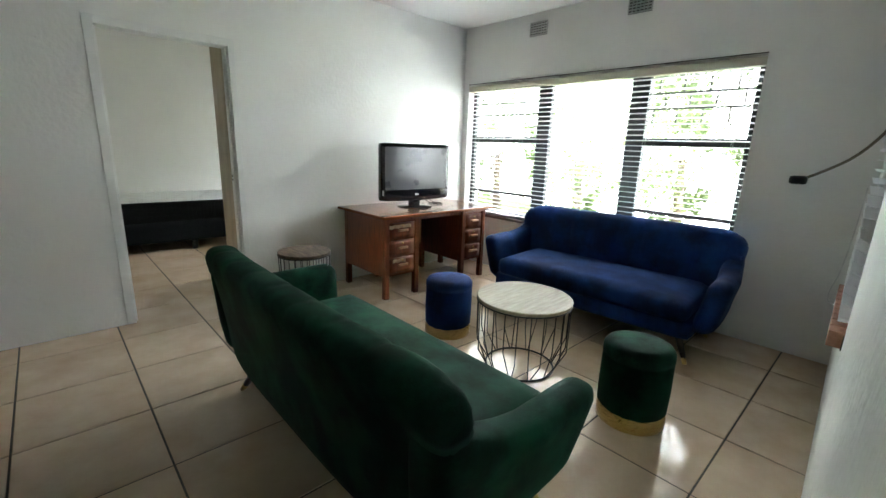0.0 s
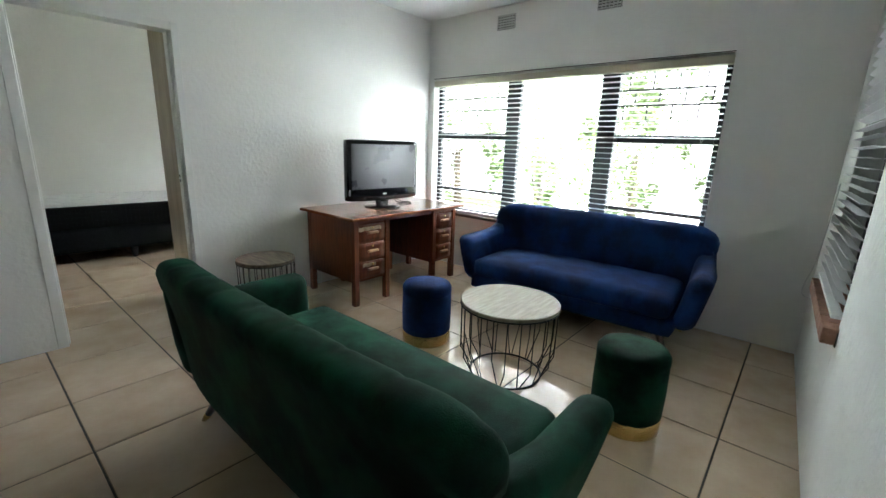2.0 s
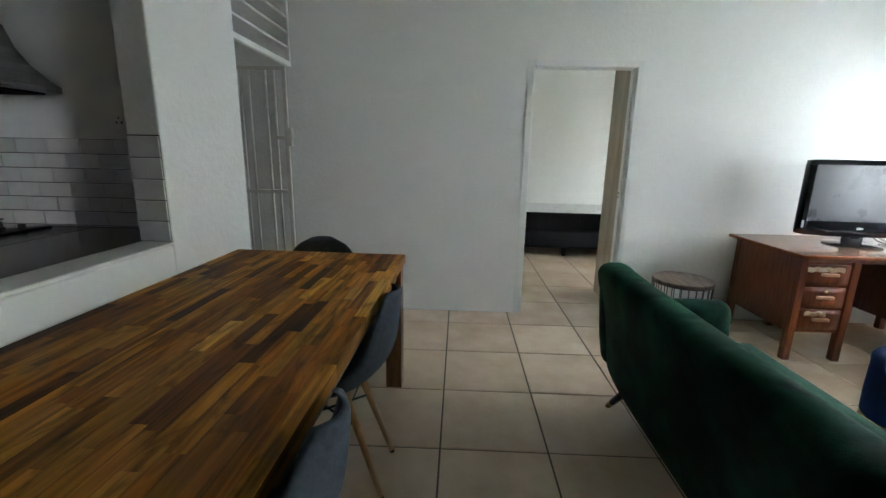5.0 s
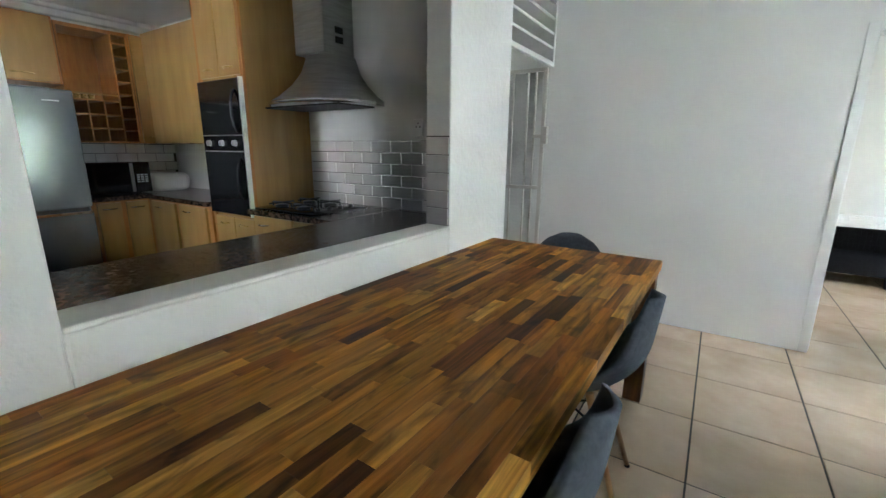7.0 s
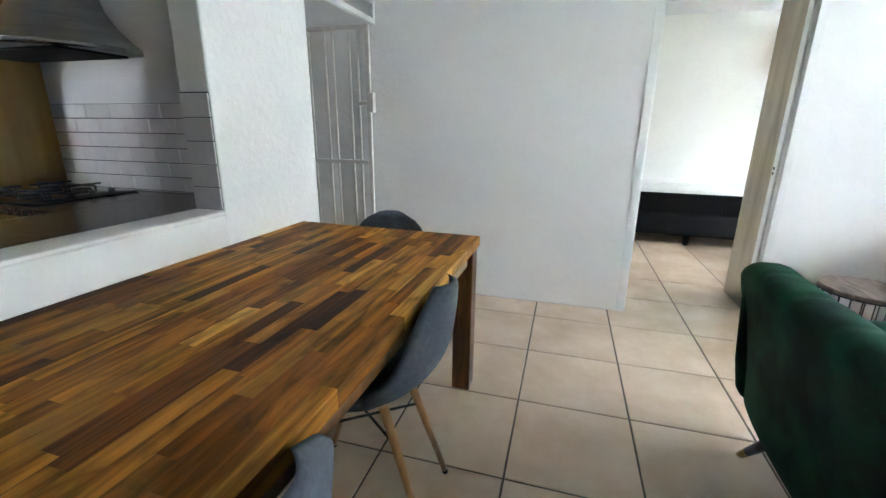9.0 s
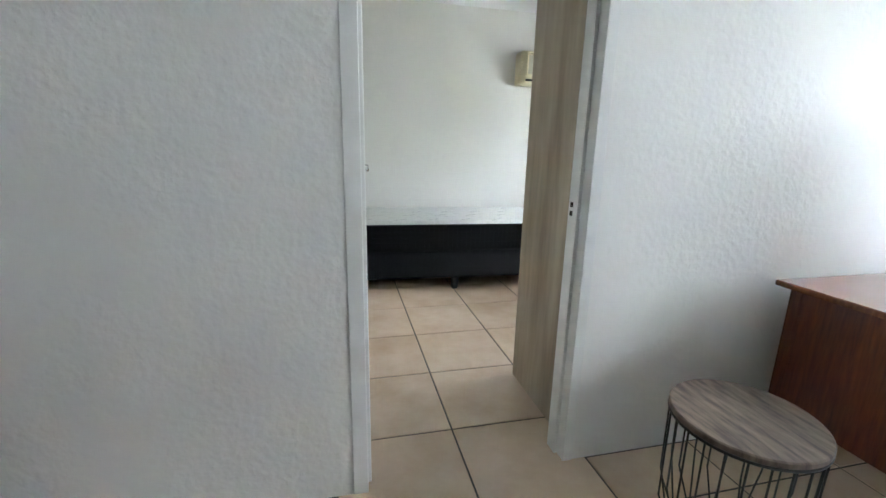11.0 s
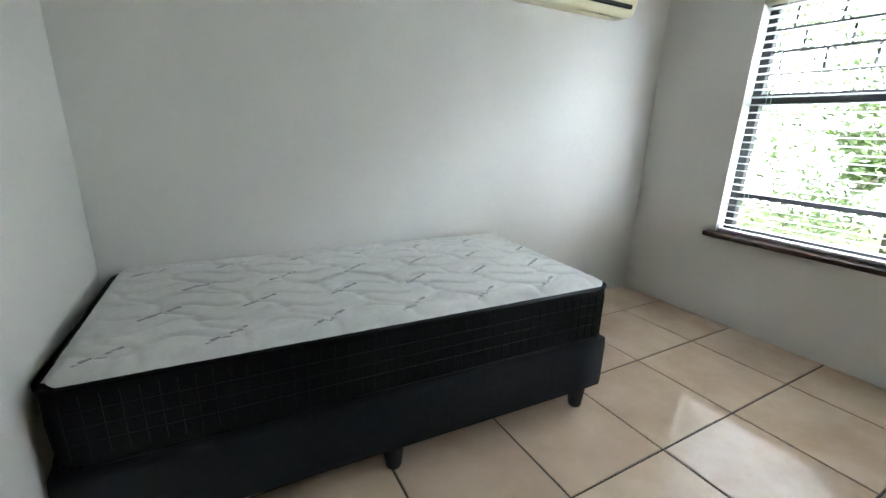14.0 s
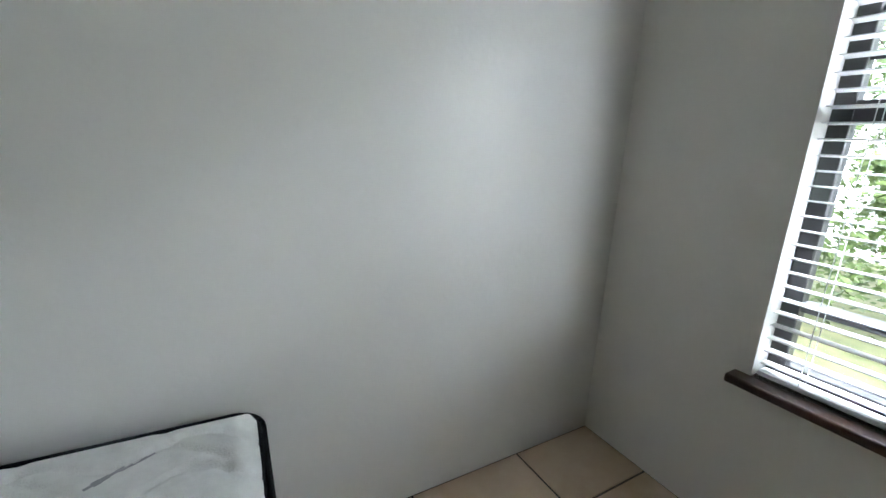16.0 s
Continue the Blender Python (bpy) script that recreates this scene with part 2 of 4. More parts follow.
VENT = mat("grey vent metal", (0.55, 0.55, 0.52), (0.45, 0.45, 0.42), 0.6, 20)
DARK = mat("dark hollow", (0.02, 0.018, 0.016), None, 0.8, 10)
GATE = mat("cream gate enamel", (0.70, 0.67, 0.61), (0.64, 0.61, 0.55), 0.35, 6)
LEAF = mat("garden leaf", (0.15, 0.21, 0.05), (0.07, 0.12, 0.025), 0.5, 3.0)
BARK = mat("brown bark", (0.12, 0.09, 0.06), (0.06, 0.045, 0.03), 0.9, 12, bump=0.5)
GRASS = mat("dry lawn", (0.20, 0.20, 0.09), (0.11, 0.13, 0.05), 0.9, 3)
CABLE = mat("grey cable", (0.16, 0.13, 0.09), None, 0.5, 30)
PAPER = mat("white flex", (0.72, 0.72, 0.70), None, 0.5, 20)
CLEAR = glass_mat()
GARDEN = glow_mat("glowing garden backdrop", GLOW)
GARDEN_SOUTH = glow_mat("glowing south garden backdrop", GLOW_SOUTH)


# ---- mesh tools ----
def finish(name, bm, material, parent=None, smooth=False, bevel=0.0, label="", kind="", seg=2):
    bmesh.ops.recalc_face_normals(bm, faces=bm.faces)
    me = bpy.data.meshes.new(name)
    bm.to_mesh(me)
    bm.free()
    me.materials.append(material)
    if smooth:
        for f in me.polygons:
            f.use_smooth = True
    ob = new(name, me)
    if bevel:
        b = ob.modifiers.new("bevel", "BEVEL")
        b.width, b.segments, b.limit_method = bevel, seg, "ANGLE"
    ob.parent = parent
    return tagged(ob, label, kind=kind)


def add_box(bm, x0, x1, y0, y1, z0, z1):
    x0, x1, y0, y1, z0, z1 = min(x0, x1), max(x0, x1), min(y0, y1), max(y0, y1), min(z0, z1), max(z0, z1)
    v = [bm.verts.new((x, y, z)) for x in (x0, x1) for y in (y0, y1) for z in (z0, z1)]
    for q in ((0, 1, 3, 2), (4, 6, 7, 5), (0, 4, 5, 1), (2, 3, 7, 6), (0, 2, 6, 4), (1, 5, 7, 3)):
        bm.faces.new([v[i] for i in q])
    return v


def box(name, x0, x1, y0, y1, z0, z1, material, parent=None, bevel=0.0, **kw):
    bm = bmesh.new()
    add_box(bm, x0, x1, y0, y1, z0, z1)
    return finish(name, bm, material, parent, bevel=bevel, **kw)


def boxes(name, spans, material, parent=None, bevel=0.0, **kw):
    bm = bmesh.new()
    for s in spans:
        add_box(bm, *s)
    return finish(name, bm, material, parent, bevel=bevel, **kw)


def soft_block(name, half, r, centre, material, parent=None, cuts=(6, 10, 6), shape=None, **kw):
    """A rounded cushion block; shape(p, u) moves a point p with box coordinates u in -1..1."""
    bm = bmesh.new()
    cache = {}

    def vert(i, j, k):
        key = (i, j, k)
        if key not in cache:
            u = Vector((2 * i / cuts[0] - 1, 2 * j / cuts[1] - 1, 2 * k / cuts[2] - 1))
            c = Vector(u[a] * half[a] for a in range(3))
            inner = Vector(max(-(half[a] - r), min(half[a] - r, c[a])) for a in range(3))
            d = c - inner
            p = inner + d.normalized() * r if d.length > 1e-6 else c
            p = p + Vector(centre)
            cache[key] = bm.verts.new(shape(p, u) if shape else p)
        return cache[key]

    nx, ny, nz = cuts
    for i in range(nx):
        for j in range(ny):
            for k in (0, nz):
                bm.faces.new((vert(i, j, k), vert(i + 1, j, k), vert(i + 1, j + 1, k), vert(i, j + 1, k)))
    for i in range(nx):
        for k in range(nz):
            for j in (0, ny):
                bm.faces.new((vert(i, j, k), vert(i + 1, j, k), vert(i + 1, j, k + 1), vert(i, j, k + 1)))
    for j in range(ny):
        for k in range(nz):
            for i in (0, nx):
                bm.faces.new((vert(i, j, k), vert(i, j + 1, k), vert(i, j + 1, k + 1), vert(i, j, k + 1)))
    return finish(name, bm, material, parent, smooth=True, **kw)


def lathe(name, profile, material, parent=None, at=(0, 0), steps=40, smooth=True, **kw):
    """A turned solid from (radius, height) pairs."""
    bm = bmesh.new()
    rings = []
    for r, z in profile:
        if r < 1e-6:
            rings.append([bm.verts.new((at[0], at[1], z))])
        else:
            rings.append([bm.verts.new((at[0] + r * math.cos(2 * math.pi * i / steps), at[1] + r * math.sin(2 * math.pi * i / steps), z)) for i in range(steps)])
    for a, b in zip(rings, rings[1:]):
        for i in range(steps):
            j = (i + 1) % steps
            q = [a[i % len(a)], a[j % len(a)], b[j % len(b)], b[i % len(b)]]
            q = list(dict.fromkeys(q))
            if len(q) > 2:
                bm.faces.new(q)
    return finish(name, bm, material, parent, smooth=smooth, **kw)


def rod(bm, a, b, r0, r1=None, n=8):
    """A straight tapered bar from a to b."""
    r1 = r0 if r1 is None else r1
    a, b = Vector(a), Vector(b)
    q = (b - a).to_track_quat("Z", "Y")
    ra = [bm.verts.new(a + q @ Vector((r0 * math.cos(2 * math.pi * i / n), r0 * math.sin(2 * math.pi * i / n), 0))) for i in range(n)]
    rb = [bm.verts.new(b + q @ Vector((r1 * math.cos(2 * math.pi * i / n), r1 * math.sin(2 * math.pi * i / n), 0))) for i in range(n)]
    for i in range(n):
        bm.faces.new((ra[i], ra[(i + 1) % n], rb[(i + 1) % n], rb[i])).smooth = True
    bm.faces.new(ra)
    bm.faces.new(rb)


def rods(name, spans, material, parent=None, n=8, **kw):
    bm = bmesh.new()
    for s in spans:
        rod(bm, *s, n=n)
    return finish(name, bm, material, parent, **kw)


def ring(bm, r, z, t, steps=40, n=8, at=(0, 0)):
    vs = []
    for i in range(steps):
        a = 2 * math.pi * i / steps
        vs.append([bm.verts.new((at[0] + (r + t * math.cos(2 * math.pi * k / n)) * math.cos(a), at[1] + (r + t * math.cos(2 * math.pi * k / n)) * math.sin(a), z + t * math.sin(2 * math.pi * k / n))) for k in range(n)])
    for i in range(steps):
        for k in range(n):
            bm.faces.new((vs[i][k], vs[(i + 1) % steps][k], vs[(i + 1) % steps][(k + 1) % n], vs[i][(k + 1) % n]))


def tube(name, points, r, material, parent=None, **kw):
    cu = bpy.data.curves.new(name, "CURVE")
    cu.dimensions, cu.bevel_depth, cu.bevel_resolution = "3D", r, 3
    sp = cu.splines.new("NURBS")
    sp.points.add(len(points) - 1)
    for p, q in zip(sp.points, points):
        p.co = (*q, 1)
    sp.use_endpoint_u, sp.order_u = True, 3
    cu.materials.append(material)
    ob = new(name, cu)
    ob.parent = parent
    return tagged(ob, **kw)


def thing(name, label, category, at=(0, 0, 0), turn=0.0, group=""):
    e = new(name)
    e.empty_display_size = 0.1
    e.matrix_world = pose(*at, 0, 0, turn)
    return tagged(e, label, category, group)


def structure(ob, label):
    return tagged(ob, label, kind="structure")


# ---- plan ----
SKEW = Matrix.Translation((3.42, -2.745, 0)) @ Matrix.Rotation(radians(2.3), 4, "Z") @ Matrix.Translation((-3.42, 2.80, 0))   # the south wall stands out of square
N, E, S, W = 0.768, 3.42, -2.80, -1.72        # inner faces of the living room
BN, BW, BS = 3.874, 0.08, 0.895               # bedroom
KN, KW, KS, KE = -0.45, -5.42, -3.45, -1.88   # kitchen
H, KH = 2.60, 2.46
DX0, DX1, DH = 0.10, 0.905, 2.02               # doorway
WIN_B, WIN_T = 0.60, 1.99

structure(boxes("wall_north", [(W - 1.6, DX0, N, BS, 0, H), (DX1, E, N, BS, 0, H), (DX0, DX1, N, BS, DH, H)], PLASTER), "white painted plaster wall with a doorway")
LW = (-2.07, 0.69)
BWN = (1.32, 3.27)
structure(boxes("wall_east", [(E, E + 0.23, -4.5, LW[0], -0.3, H), (E, E + 0.23, LW[0], LW[1], -0.3, WIN_B), (E, E + 0.23, LW[0], LW[1], WIN_T, H),
                              (E, E + 0.23, LW[1], BS, -0.3, H)], PLASTER), "white painted outside wall with a wide window opening")
structure(boxes("wall_bedroom_east", [(E, E + 0.23, BS, BWN[0], -0.3, H), (E, E + 0.23, BWN[0], BWN[1], -0.3, WIN_B), (E, E + 0.23, BWN[0], BWN[1], WIN_T, H),
                                      (E, E + 0.23, BWN[1], BN + 0.2, -0.3, H)], BEDROOM_PAINT), "cream painted outside wall with a window opening")
structure(box("wall_bedroom_north", BW - 0.15, E, BN, BN + 0.2, -0.3, H, BEDROOM_PAINT), "plain cream painted bedroom wall")
structure(box("wall_bedroom_west", BW - 0.15, BW, BS, BN, -0.3, H, BEDROOM_PAINT), "plain cream painted bedroom wall")


def south_wall():
    """Stands a little out of square; a window opening with a brick sill goes through it."""
    x0, x1, wx0, wx1, wz0, wz1 = 0.02, E, 2.02, 2.86, 0.66, 2.12
    ob = boxes("wall_south", [(x0, wx0, S - 0.22, S, -0.3, H), (wx1, x1, S - 0.22, S, -0.3, H), (wx0, wx1, S - 0.22, S, -0.3, wz0), (wx0, wx1, S - 0.22, S, wz1, H)], ROUGH_PLASTER, bevel=0.006)
    structure(ob, "rough white plastered wall with a window")
    ob.matrix_basis = SKEW
    return ob


south = south_wall()
structure(boxes("wall_entry", [(0.02, 0.22, -4.5, S - 0.32, -0.3, H), (W - 0.16, E, -4.7, -4.5, -0.3, H)], PLASTER), "plain white walls of the entrance recess")
# wall to the kitchen with the serving hatch, pillar and passage opening
KO = (-2.49, -0.88)
WEST_SKEW = Matrix.Translation((-1.72, -0.40, 0)) @ Matrix.Rotation(radians(-1.2), 4, "Z") @ Matrix.Translation((1.72, 0.40, 0))   # the hatch wall too
west = structure(boxes("wall_west", [(W - 0.15, W, KO[1], -0.2, 0, H), (W - 0.15, W, KO[0], KO[1], 0, 0.905), (W - 0.15, W, KO[0], KO[1], 2.3, H), (W - 0.15, W, -4.5, KO[0], 0, H)], PLASTER, bevel=0.008),
          "white plastered wall with an open serving hatch")
west.matrix_basis = WEST_SKEW
structure(boxes("wall_kitchen_north", [(KW, W - 0.15, KN, -0.2, 0, H)], KITCHEN_PAINT), "grey painted kitchen wall behind the hob")
# small opening in the unseen south wall, added to let backdrop light in
structure(boxes("wall_kitchen", [(KW - 0.2, KW, KS, -0.2, 0, H), (KW - 0.2, -4.0, KS - 0.2, KS, 0, H), (-3.74, W - 0.15, KS - 0.2, KS, 0, H), (-4.0, -3.74, KS - 0.2, KS, 0, 1.5), (-4.0, -3.74, KS - 0.2, KS, 1.9, H)], KITCHEN_PAINT), "grey painted kitchen walls with an added light opening")
structure(boxes("wall_passage", [(W - 1.75, W - 1.6, -0.2, BS, 0, H)], PLASTER), "plain end wall of the passage")
structure(box("ceiling", W - 1.75, E + 0.23, -4.7, N, H, H + 0.12, CEILING), "white painted ceiling")
structure(box("ceiling_bedroom", BW - 0.15, E + 0.23, N, BN + 0.2, H, H + 0.12, CEILING), "white painted bedroom ceiling")
structure(box("ceiling_kitchen", KW - 0.2, W - 0.15, KS - 0.2, KN, KH, KH + 0.12, CEILING), "white kitchen ceiling")
structure(boxes("cornice", [(KW, KW + 0.05, KS, KN, KH - 0.09, KH), (KW, KW + 0.09, KS, KN, KH - 0.035, KH - 0.002), (KW, KE, KN - 0.05, KN, KH - 0.09, KH - 0.001)], CEILING, bevel=0.01), "white moulded kitchen cornice")
structure(box("roof", KW - 0.6, E + 0.5, -5.2, BN + 0.7, H + 0.14, H + 0.3, CEILING), "plain roof slab over the house")
structure(box("ground", -60, 90, -80, 80, -0.35, -0.3, GRASS), "dry garden lawn around the house")
# emissive sheets stand in for the garden and light the rooms through the windows
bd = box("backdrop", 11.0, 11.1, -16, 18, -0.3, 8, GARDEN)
structure(bd, "glowing backdrop sheet for the garden distance")
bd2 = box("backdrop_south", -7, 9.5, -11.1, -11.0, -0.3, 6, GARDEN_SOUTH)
structure(bd2, "glowing backdrop sheet for the garden distance")


# ---- windows, blinds ----
def window_unit(name, panels, mullions, y0, y1, lattice):
    """Black steel window in the east wall: frame, mullions, transom, lower rail, panes and lattice bars."""
    x = E + 0.085
    f = []
    f += [(x, x + 0.05, y0, y1, WIN_B, WIN_B + 0.045), (x, x + 0.05, y0, y1, WIN_T - 0.05, WIN_T), (x, x + 0.05, y0, y0 + 0.05, WIN_B, WIN_T), (x, x + 0.05, y1 - 0.05, y1, WIN_B, WIN_T)]
    for a, b in mullions:
        f.append((x - 0.004, x + 0.054, a, b, WIN_B, WIN_T))
    for a, b in lattice:
        f.append((x - 0.002, x + 0.052, a, b, 1.39, 1.455))
        f.append((x - 0.002, x + 0.052, a, b, 0.83, 0.86))
    root = thing(name, "black steel window with small lattice bars", "window", (0, 0, 0))
    root["kind"] = "structure"
    boxes("frame", f, BLACK_STEEL, root, bevel=0.004)
    spans = []
    for a, b in lattice:
        zs = [1.45, 1.565, 1.685, 1.805, 1.925]
        for z in zs[1:]:
            spans.append(((x + 0.02, a, z), (x + 0.02, b, z), 0.008))
        w = (b - a) / 4
        for i, (za, zb) in enumerate(zip(zs[1:], zs[2:])):
            for k in range(4):
                yk = a + w * (k + (0.75, 0.3, 0.6)[i])
                spans.append(((x + 0.02, yk, za), (x + 0.02, yk, zb), 0.007))
    rods("lattice", spans, BLACK_STEEL, root, n=6)
    for a, b in panels:
        p = box("pane", x + 0.022, x + 0.027, a, b, WIN_B + 0.03, WIN_T - 0.03, CLEAR, root)
        p.visible_shadow = False
    boxes("sill", [(E - 0.06, E + 0.08, y0 - 0.05, y1 + 0.05, WIN_B - 0.03, WIN_B)], SILL_WOOD, root, bevel=0.006, label="dark brown wooden sill")
    return root


def blind(name, y0, y1, x, label, tilt=4.0):
    root = thing(name, label, "blind", (0, 0, 0))
    boxes("valance", [(x - 0.035, x + 0.035, y0, y1, WIN_T - 0.055, WIN_T + 0.02)], PELMET, root, bevel=0.003, label="cream valance board")
    box("valance_edge", x - 0.038, x + 0.02, y0, y1, WIN_T + 0.021, WIN_T + 0.027, DARK_WOOD, root)
    bm = bmesh.new()
    n = 5
    prof = [((i / (n - 1) - 0.5) * 0.048, 0.0035 * (1 - (2 * i / (n - 1) - 1) ** 2)) for i in range(n)]
    lo, hi = [], []
    for yy in (y0 + 0.012, y1 - 0.012):
        lo.append([bm.verts.new((px, yy, pz)) for px, pz in prof])
        hi.append([bm.verts.new((px, yy, pz + 0.0022)) for px, pz in prof])
    for i in range(n - 1):
        bm.faces.new((lo[0][i], lo[1][i], lo[1][i + 1], lo[0][i + 1]))
        bm.faces.new((hi[0][i], hi[1][i], hi[1][i + 1], hi[0][i + 1]))
    for j in (0, n - 1):
        bm.faces.new((lo[0][j], lo[1][j], hi[1][j], hi[0][j]))
    for j in (0, 1):
        bm.faces.new(lo[j] + hi[j][::-1])
    slat = finish("slat", bm, SLAT, root)
    z, pitch = WIN_T - 0.08, 0.0435
    slat.matrix_basis = pose(x, 0, z, 0, tilt, 0)
    z -= pitch
    while z > WIN_B + 0.035:
        s2 = slat.copy()
        scene.collection.objects.link(s2)
        s2.matrix_basis = pose(x, 0, z, 0, tilt + random.uniform(-1.2, 1.2), 0)
        z -= pitch
    box("bottom_rail", x - 0.025, x + 0.025, y0 + 0.01, y1 - 0.01, WIN_B + 0.008, WIN_B + 0.024, SLAT, root, bevel=0.003)
    k = max(2, round((y1 - y0) / 0.6))
    cords = []
    for i in range(k):
        yy = y0 + 0.12 + (y1 - y0 - 0.24) * i / (k - 1)
        for dx in (-0.026, 0.026):
            cords.append(((x + dx, yy, WIN_B + 0.02), (x + dx, yy, WIN_T - 0.05), 0.0012))
    for c in cords:
        rods("cord", [c], SLAT, root, n=4)
    return root


window_unit("window_1", [(-2.02, -1.29), (-1.14, -0.36), (-0.21, 0.64)], [(-1.29, -1.14), (-0.36, -0.21)], LW[0], LW[1], [(-2.02, -1.29), (-0.21, 0.64)])
window_unit("window_2", [(1.37, 2.22), (2.37, 3.22)], [(2.22, 2.37)], BWN[0], BWN[1], [(1.37, 2.22), (2.37, 3.22)])
blind("venetian_blind", LW[0], LW[1], E + 0.035, "white venetian blind, slats open, across the wide window")
blind("venetian_blind", BWN[0], BWN[1], E + 0.035, "white venetian blind, slats open, in the bedroom window")


def south_blind():
    root = thing("venetian_blind", "white venetian blind hanging over the brick sill", "blind", (0, 0, 0))
    root.matrix_basis = SKEW
    x0, x1, y = 2.00, 2.88, S + 0.012
    box("valance", x0, x1, y - 0.03, y + 0.03, 2.06, 2.14, PELMET, root, bevel=0.003)
    s0 = box("slat", x0 + 0.02, x1 - 0.02, -0.024, 0.024, -0.001, 0.0015, SLAT, root)
    s0.matrix_basis = pose(0, y, 2.03, 22, 0, 0)
    z = 2.03 - 0.0435
    while z > 0.74:
        s2 = s0.copy()
        scene.collection.objects.link(s2)
        s2.matrix_basis = pose(0, y, z, 22 + random.uniform(-3, 3) - (18 if 1.1 < z < 1.5 else 0), 0, 0)
        z -= 0.0435
    box("bottom_rail", x0 + 0.02, x1 - 0.02, y - 0.02, y + 0.02, 0.70, 0.716, SLAT, root, bevel=0.003)
    tube("pull_cord", [(x1 - 0.1, y + 0.03, 1.2), (x1 - 0.1, y + 0.035, 0.8), (x1 - 0.06, y + 0.08, 0.6), (x1 - 0.02, y + 0.05, 0.55), (x1 - 0.12, y + 0.03, 0.58)], 0.003, PAPER, root)
    w = thing("window_3", "black steel window behind a venetian blind", "window")
    w["kind"] = "structure"
    w.matrix_basis = SKEW
    boxes("frame", [(2.02, 2.86, S - 0.15, S - 0.1, 0.66, 0.71), (2.02, 2.86, S - 0.15, S - 0.1, 2.07, 2.12), (2.02, 2.07, S - 0.15, S - 0.1, 0.66, 2.12), (2.81, 2.86, S - 0.15, S - 0.1, 0.66, 2.12), (2.02, 2.86, S - 0.15, S - 0.1, 1.4, 1.44)], BLACK_STEEL, w, bevel=0.004)
    p = box("pane", 2.05, 2.83, S - 0.128, S - 0.122, 0.7, 2.1, CLEAR, w)
    p.visible_shadow = False
    sill = structure(box("sill_brick_course", 1.98, 2.90, S - 0.1, S + 0.004, 0.595, 0.655, GROUT), "mortar bed of a brick window sill")
    sill.matrix_basis = SKEW
    for i in range(10):
        bx = 1.985 + i * 0.0915
        box("brick", bx, bx + 0.083, S - 0.1, S + 0.05, 0.60, 0.668, BRICK, sill, bevel=0.004)


south_blind()


# ---- vents, door frame, door ----
def air_vent(at):
    r = thing("air_vent", "small grey louvred wall vent near the ceiling", "vent", at, group="wall vents")
    box("back", -0.006, 0, -0.095, 0.095, -0.062, 0.062, GROUT, r)
    bm = bmesh.new()
    for i in range(6):
        z = -0.055 + i * 0.022
        add_box(bm, -0.014, -0.006, -0.095, 0.095, z - 0.006, z + 0.006)
    for i in range(7):
        y = -0.093 + i * 0.031
        add_box(bm, -0.013, -0.006, y - 0.003, y + 0.003, -0.062, 0.062)
    finish("louvre", bm, VENT, r)
    return r


v1 = air_vent((E, -0.20, 2.455))
copy_thing(v1, pose(E, -1.16, 2.48))
fr = structure(boxes("door_frame", [(DX0 - 0.042, DX0 + 0.012, N - 0.005, BS + 0.005, 0, DH + 0.03), (DX1 - 0.012, DX1 + 0.032, N - 0.005, BS + 0.005, 0, DH + 0.03), (DX0 + 0.012, DX1 - 0.012, N - 0.0045, BS + 0.0045, DH - 0.022, DH + 0.03),
                                    (DX0 + 0.012, DX0 + 0.026, N + 0.045, BS - 0.02, 0, DH - 0.022), (DX1 - 0.026, DX1 - 0.012, N + 0.045, BS - 0.02, 0, DH - 0.022)], TRIM, bevel=0.003), "white enamelled steel door frame")
boxes("strike_plate", [(DX1 - 0.029, DX1 - 0.0262, BS - 0.052, BS - 0.036, 1.0, 1.018), (DX1 - 0.029, DX1 - 0.0262, BS - 0.052, BS - 0.036, 1.032, 1.05)], DARK, fr)


def inner_door():
    r = thing("door", "open white flush door folded back against the wall", "door", (0.128, BS + 0.02, 0.008))
    box("leaf", -0.04, 0.0, 0.0, 0.765, 0.0, 2.0, TRIM, r, bevel=0.003)
    soft_block("handle_plate", (0.006, 0.022, 0.085), 0.005, (0.006, 0.700, 1.105), CHROME, r, cuts=(3, 4, 6), label="chrome handle plate")
    bm = bmesh.new()
    rod(bm, (0.01, 0.700, 1.125), (0.052, 0.700, 1.125), 0.013, n=12)
    rod(bm, (0.045, 0.725, 1.127), (0.038, 0.525, 1.12), 0.012, 0.008, n=12)
    finish("handle", bm, CHROME, r, smooth=True)


inner_door()


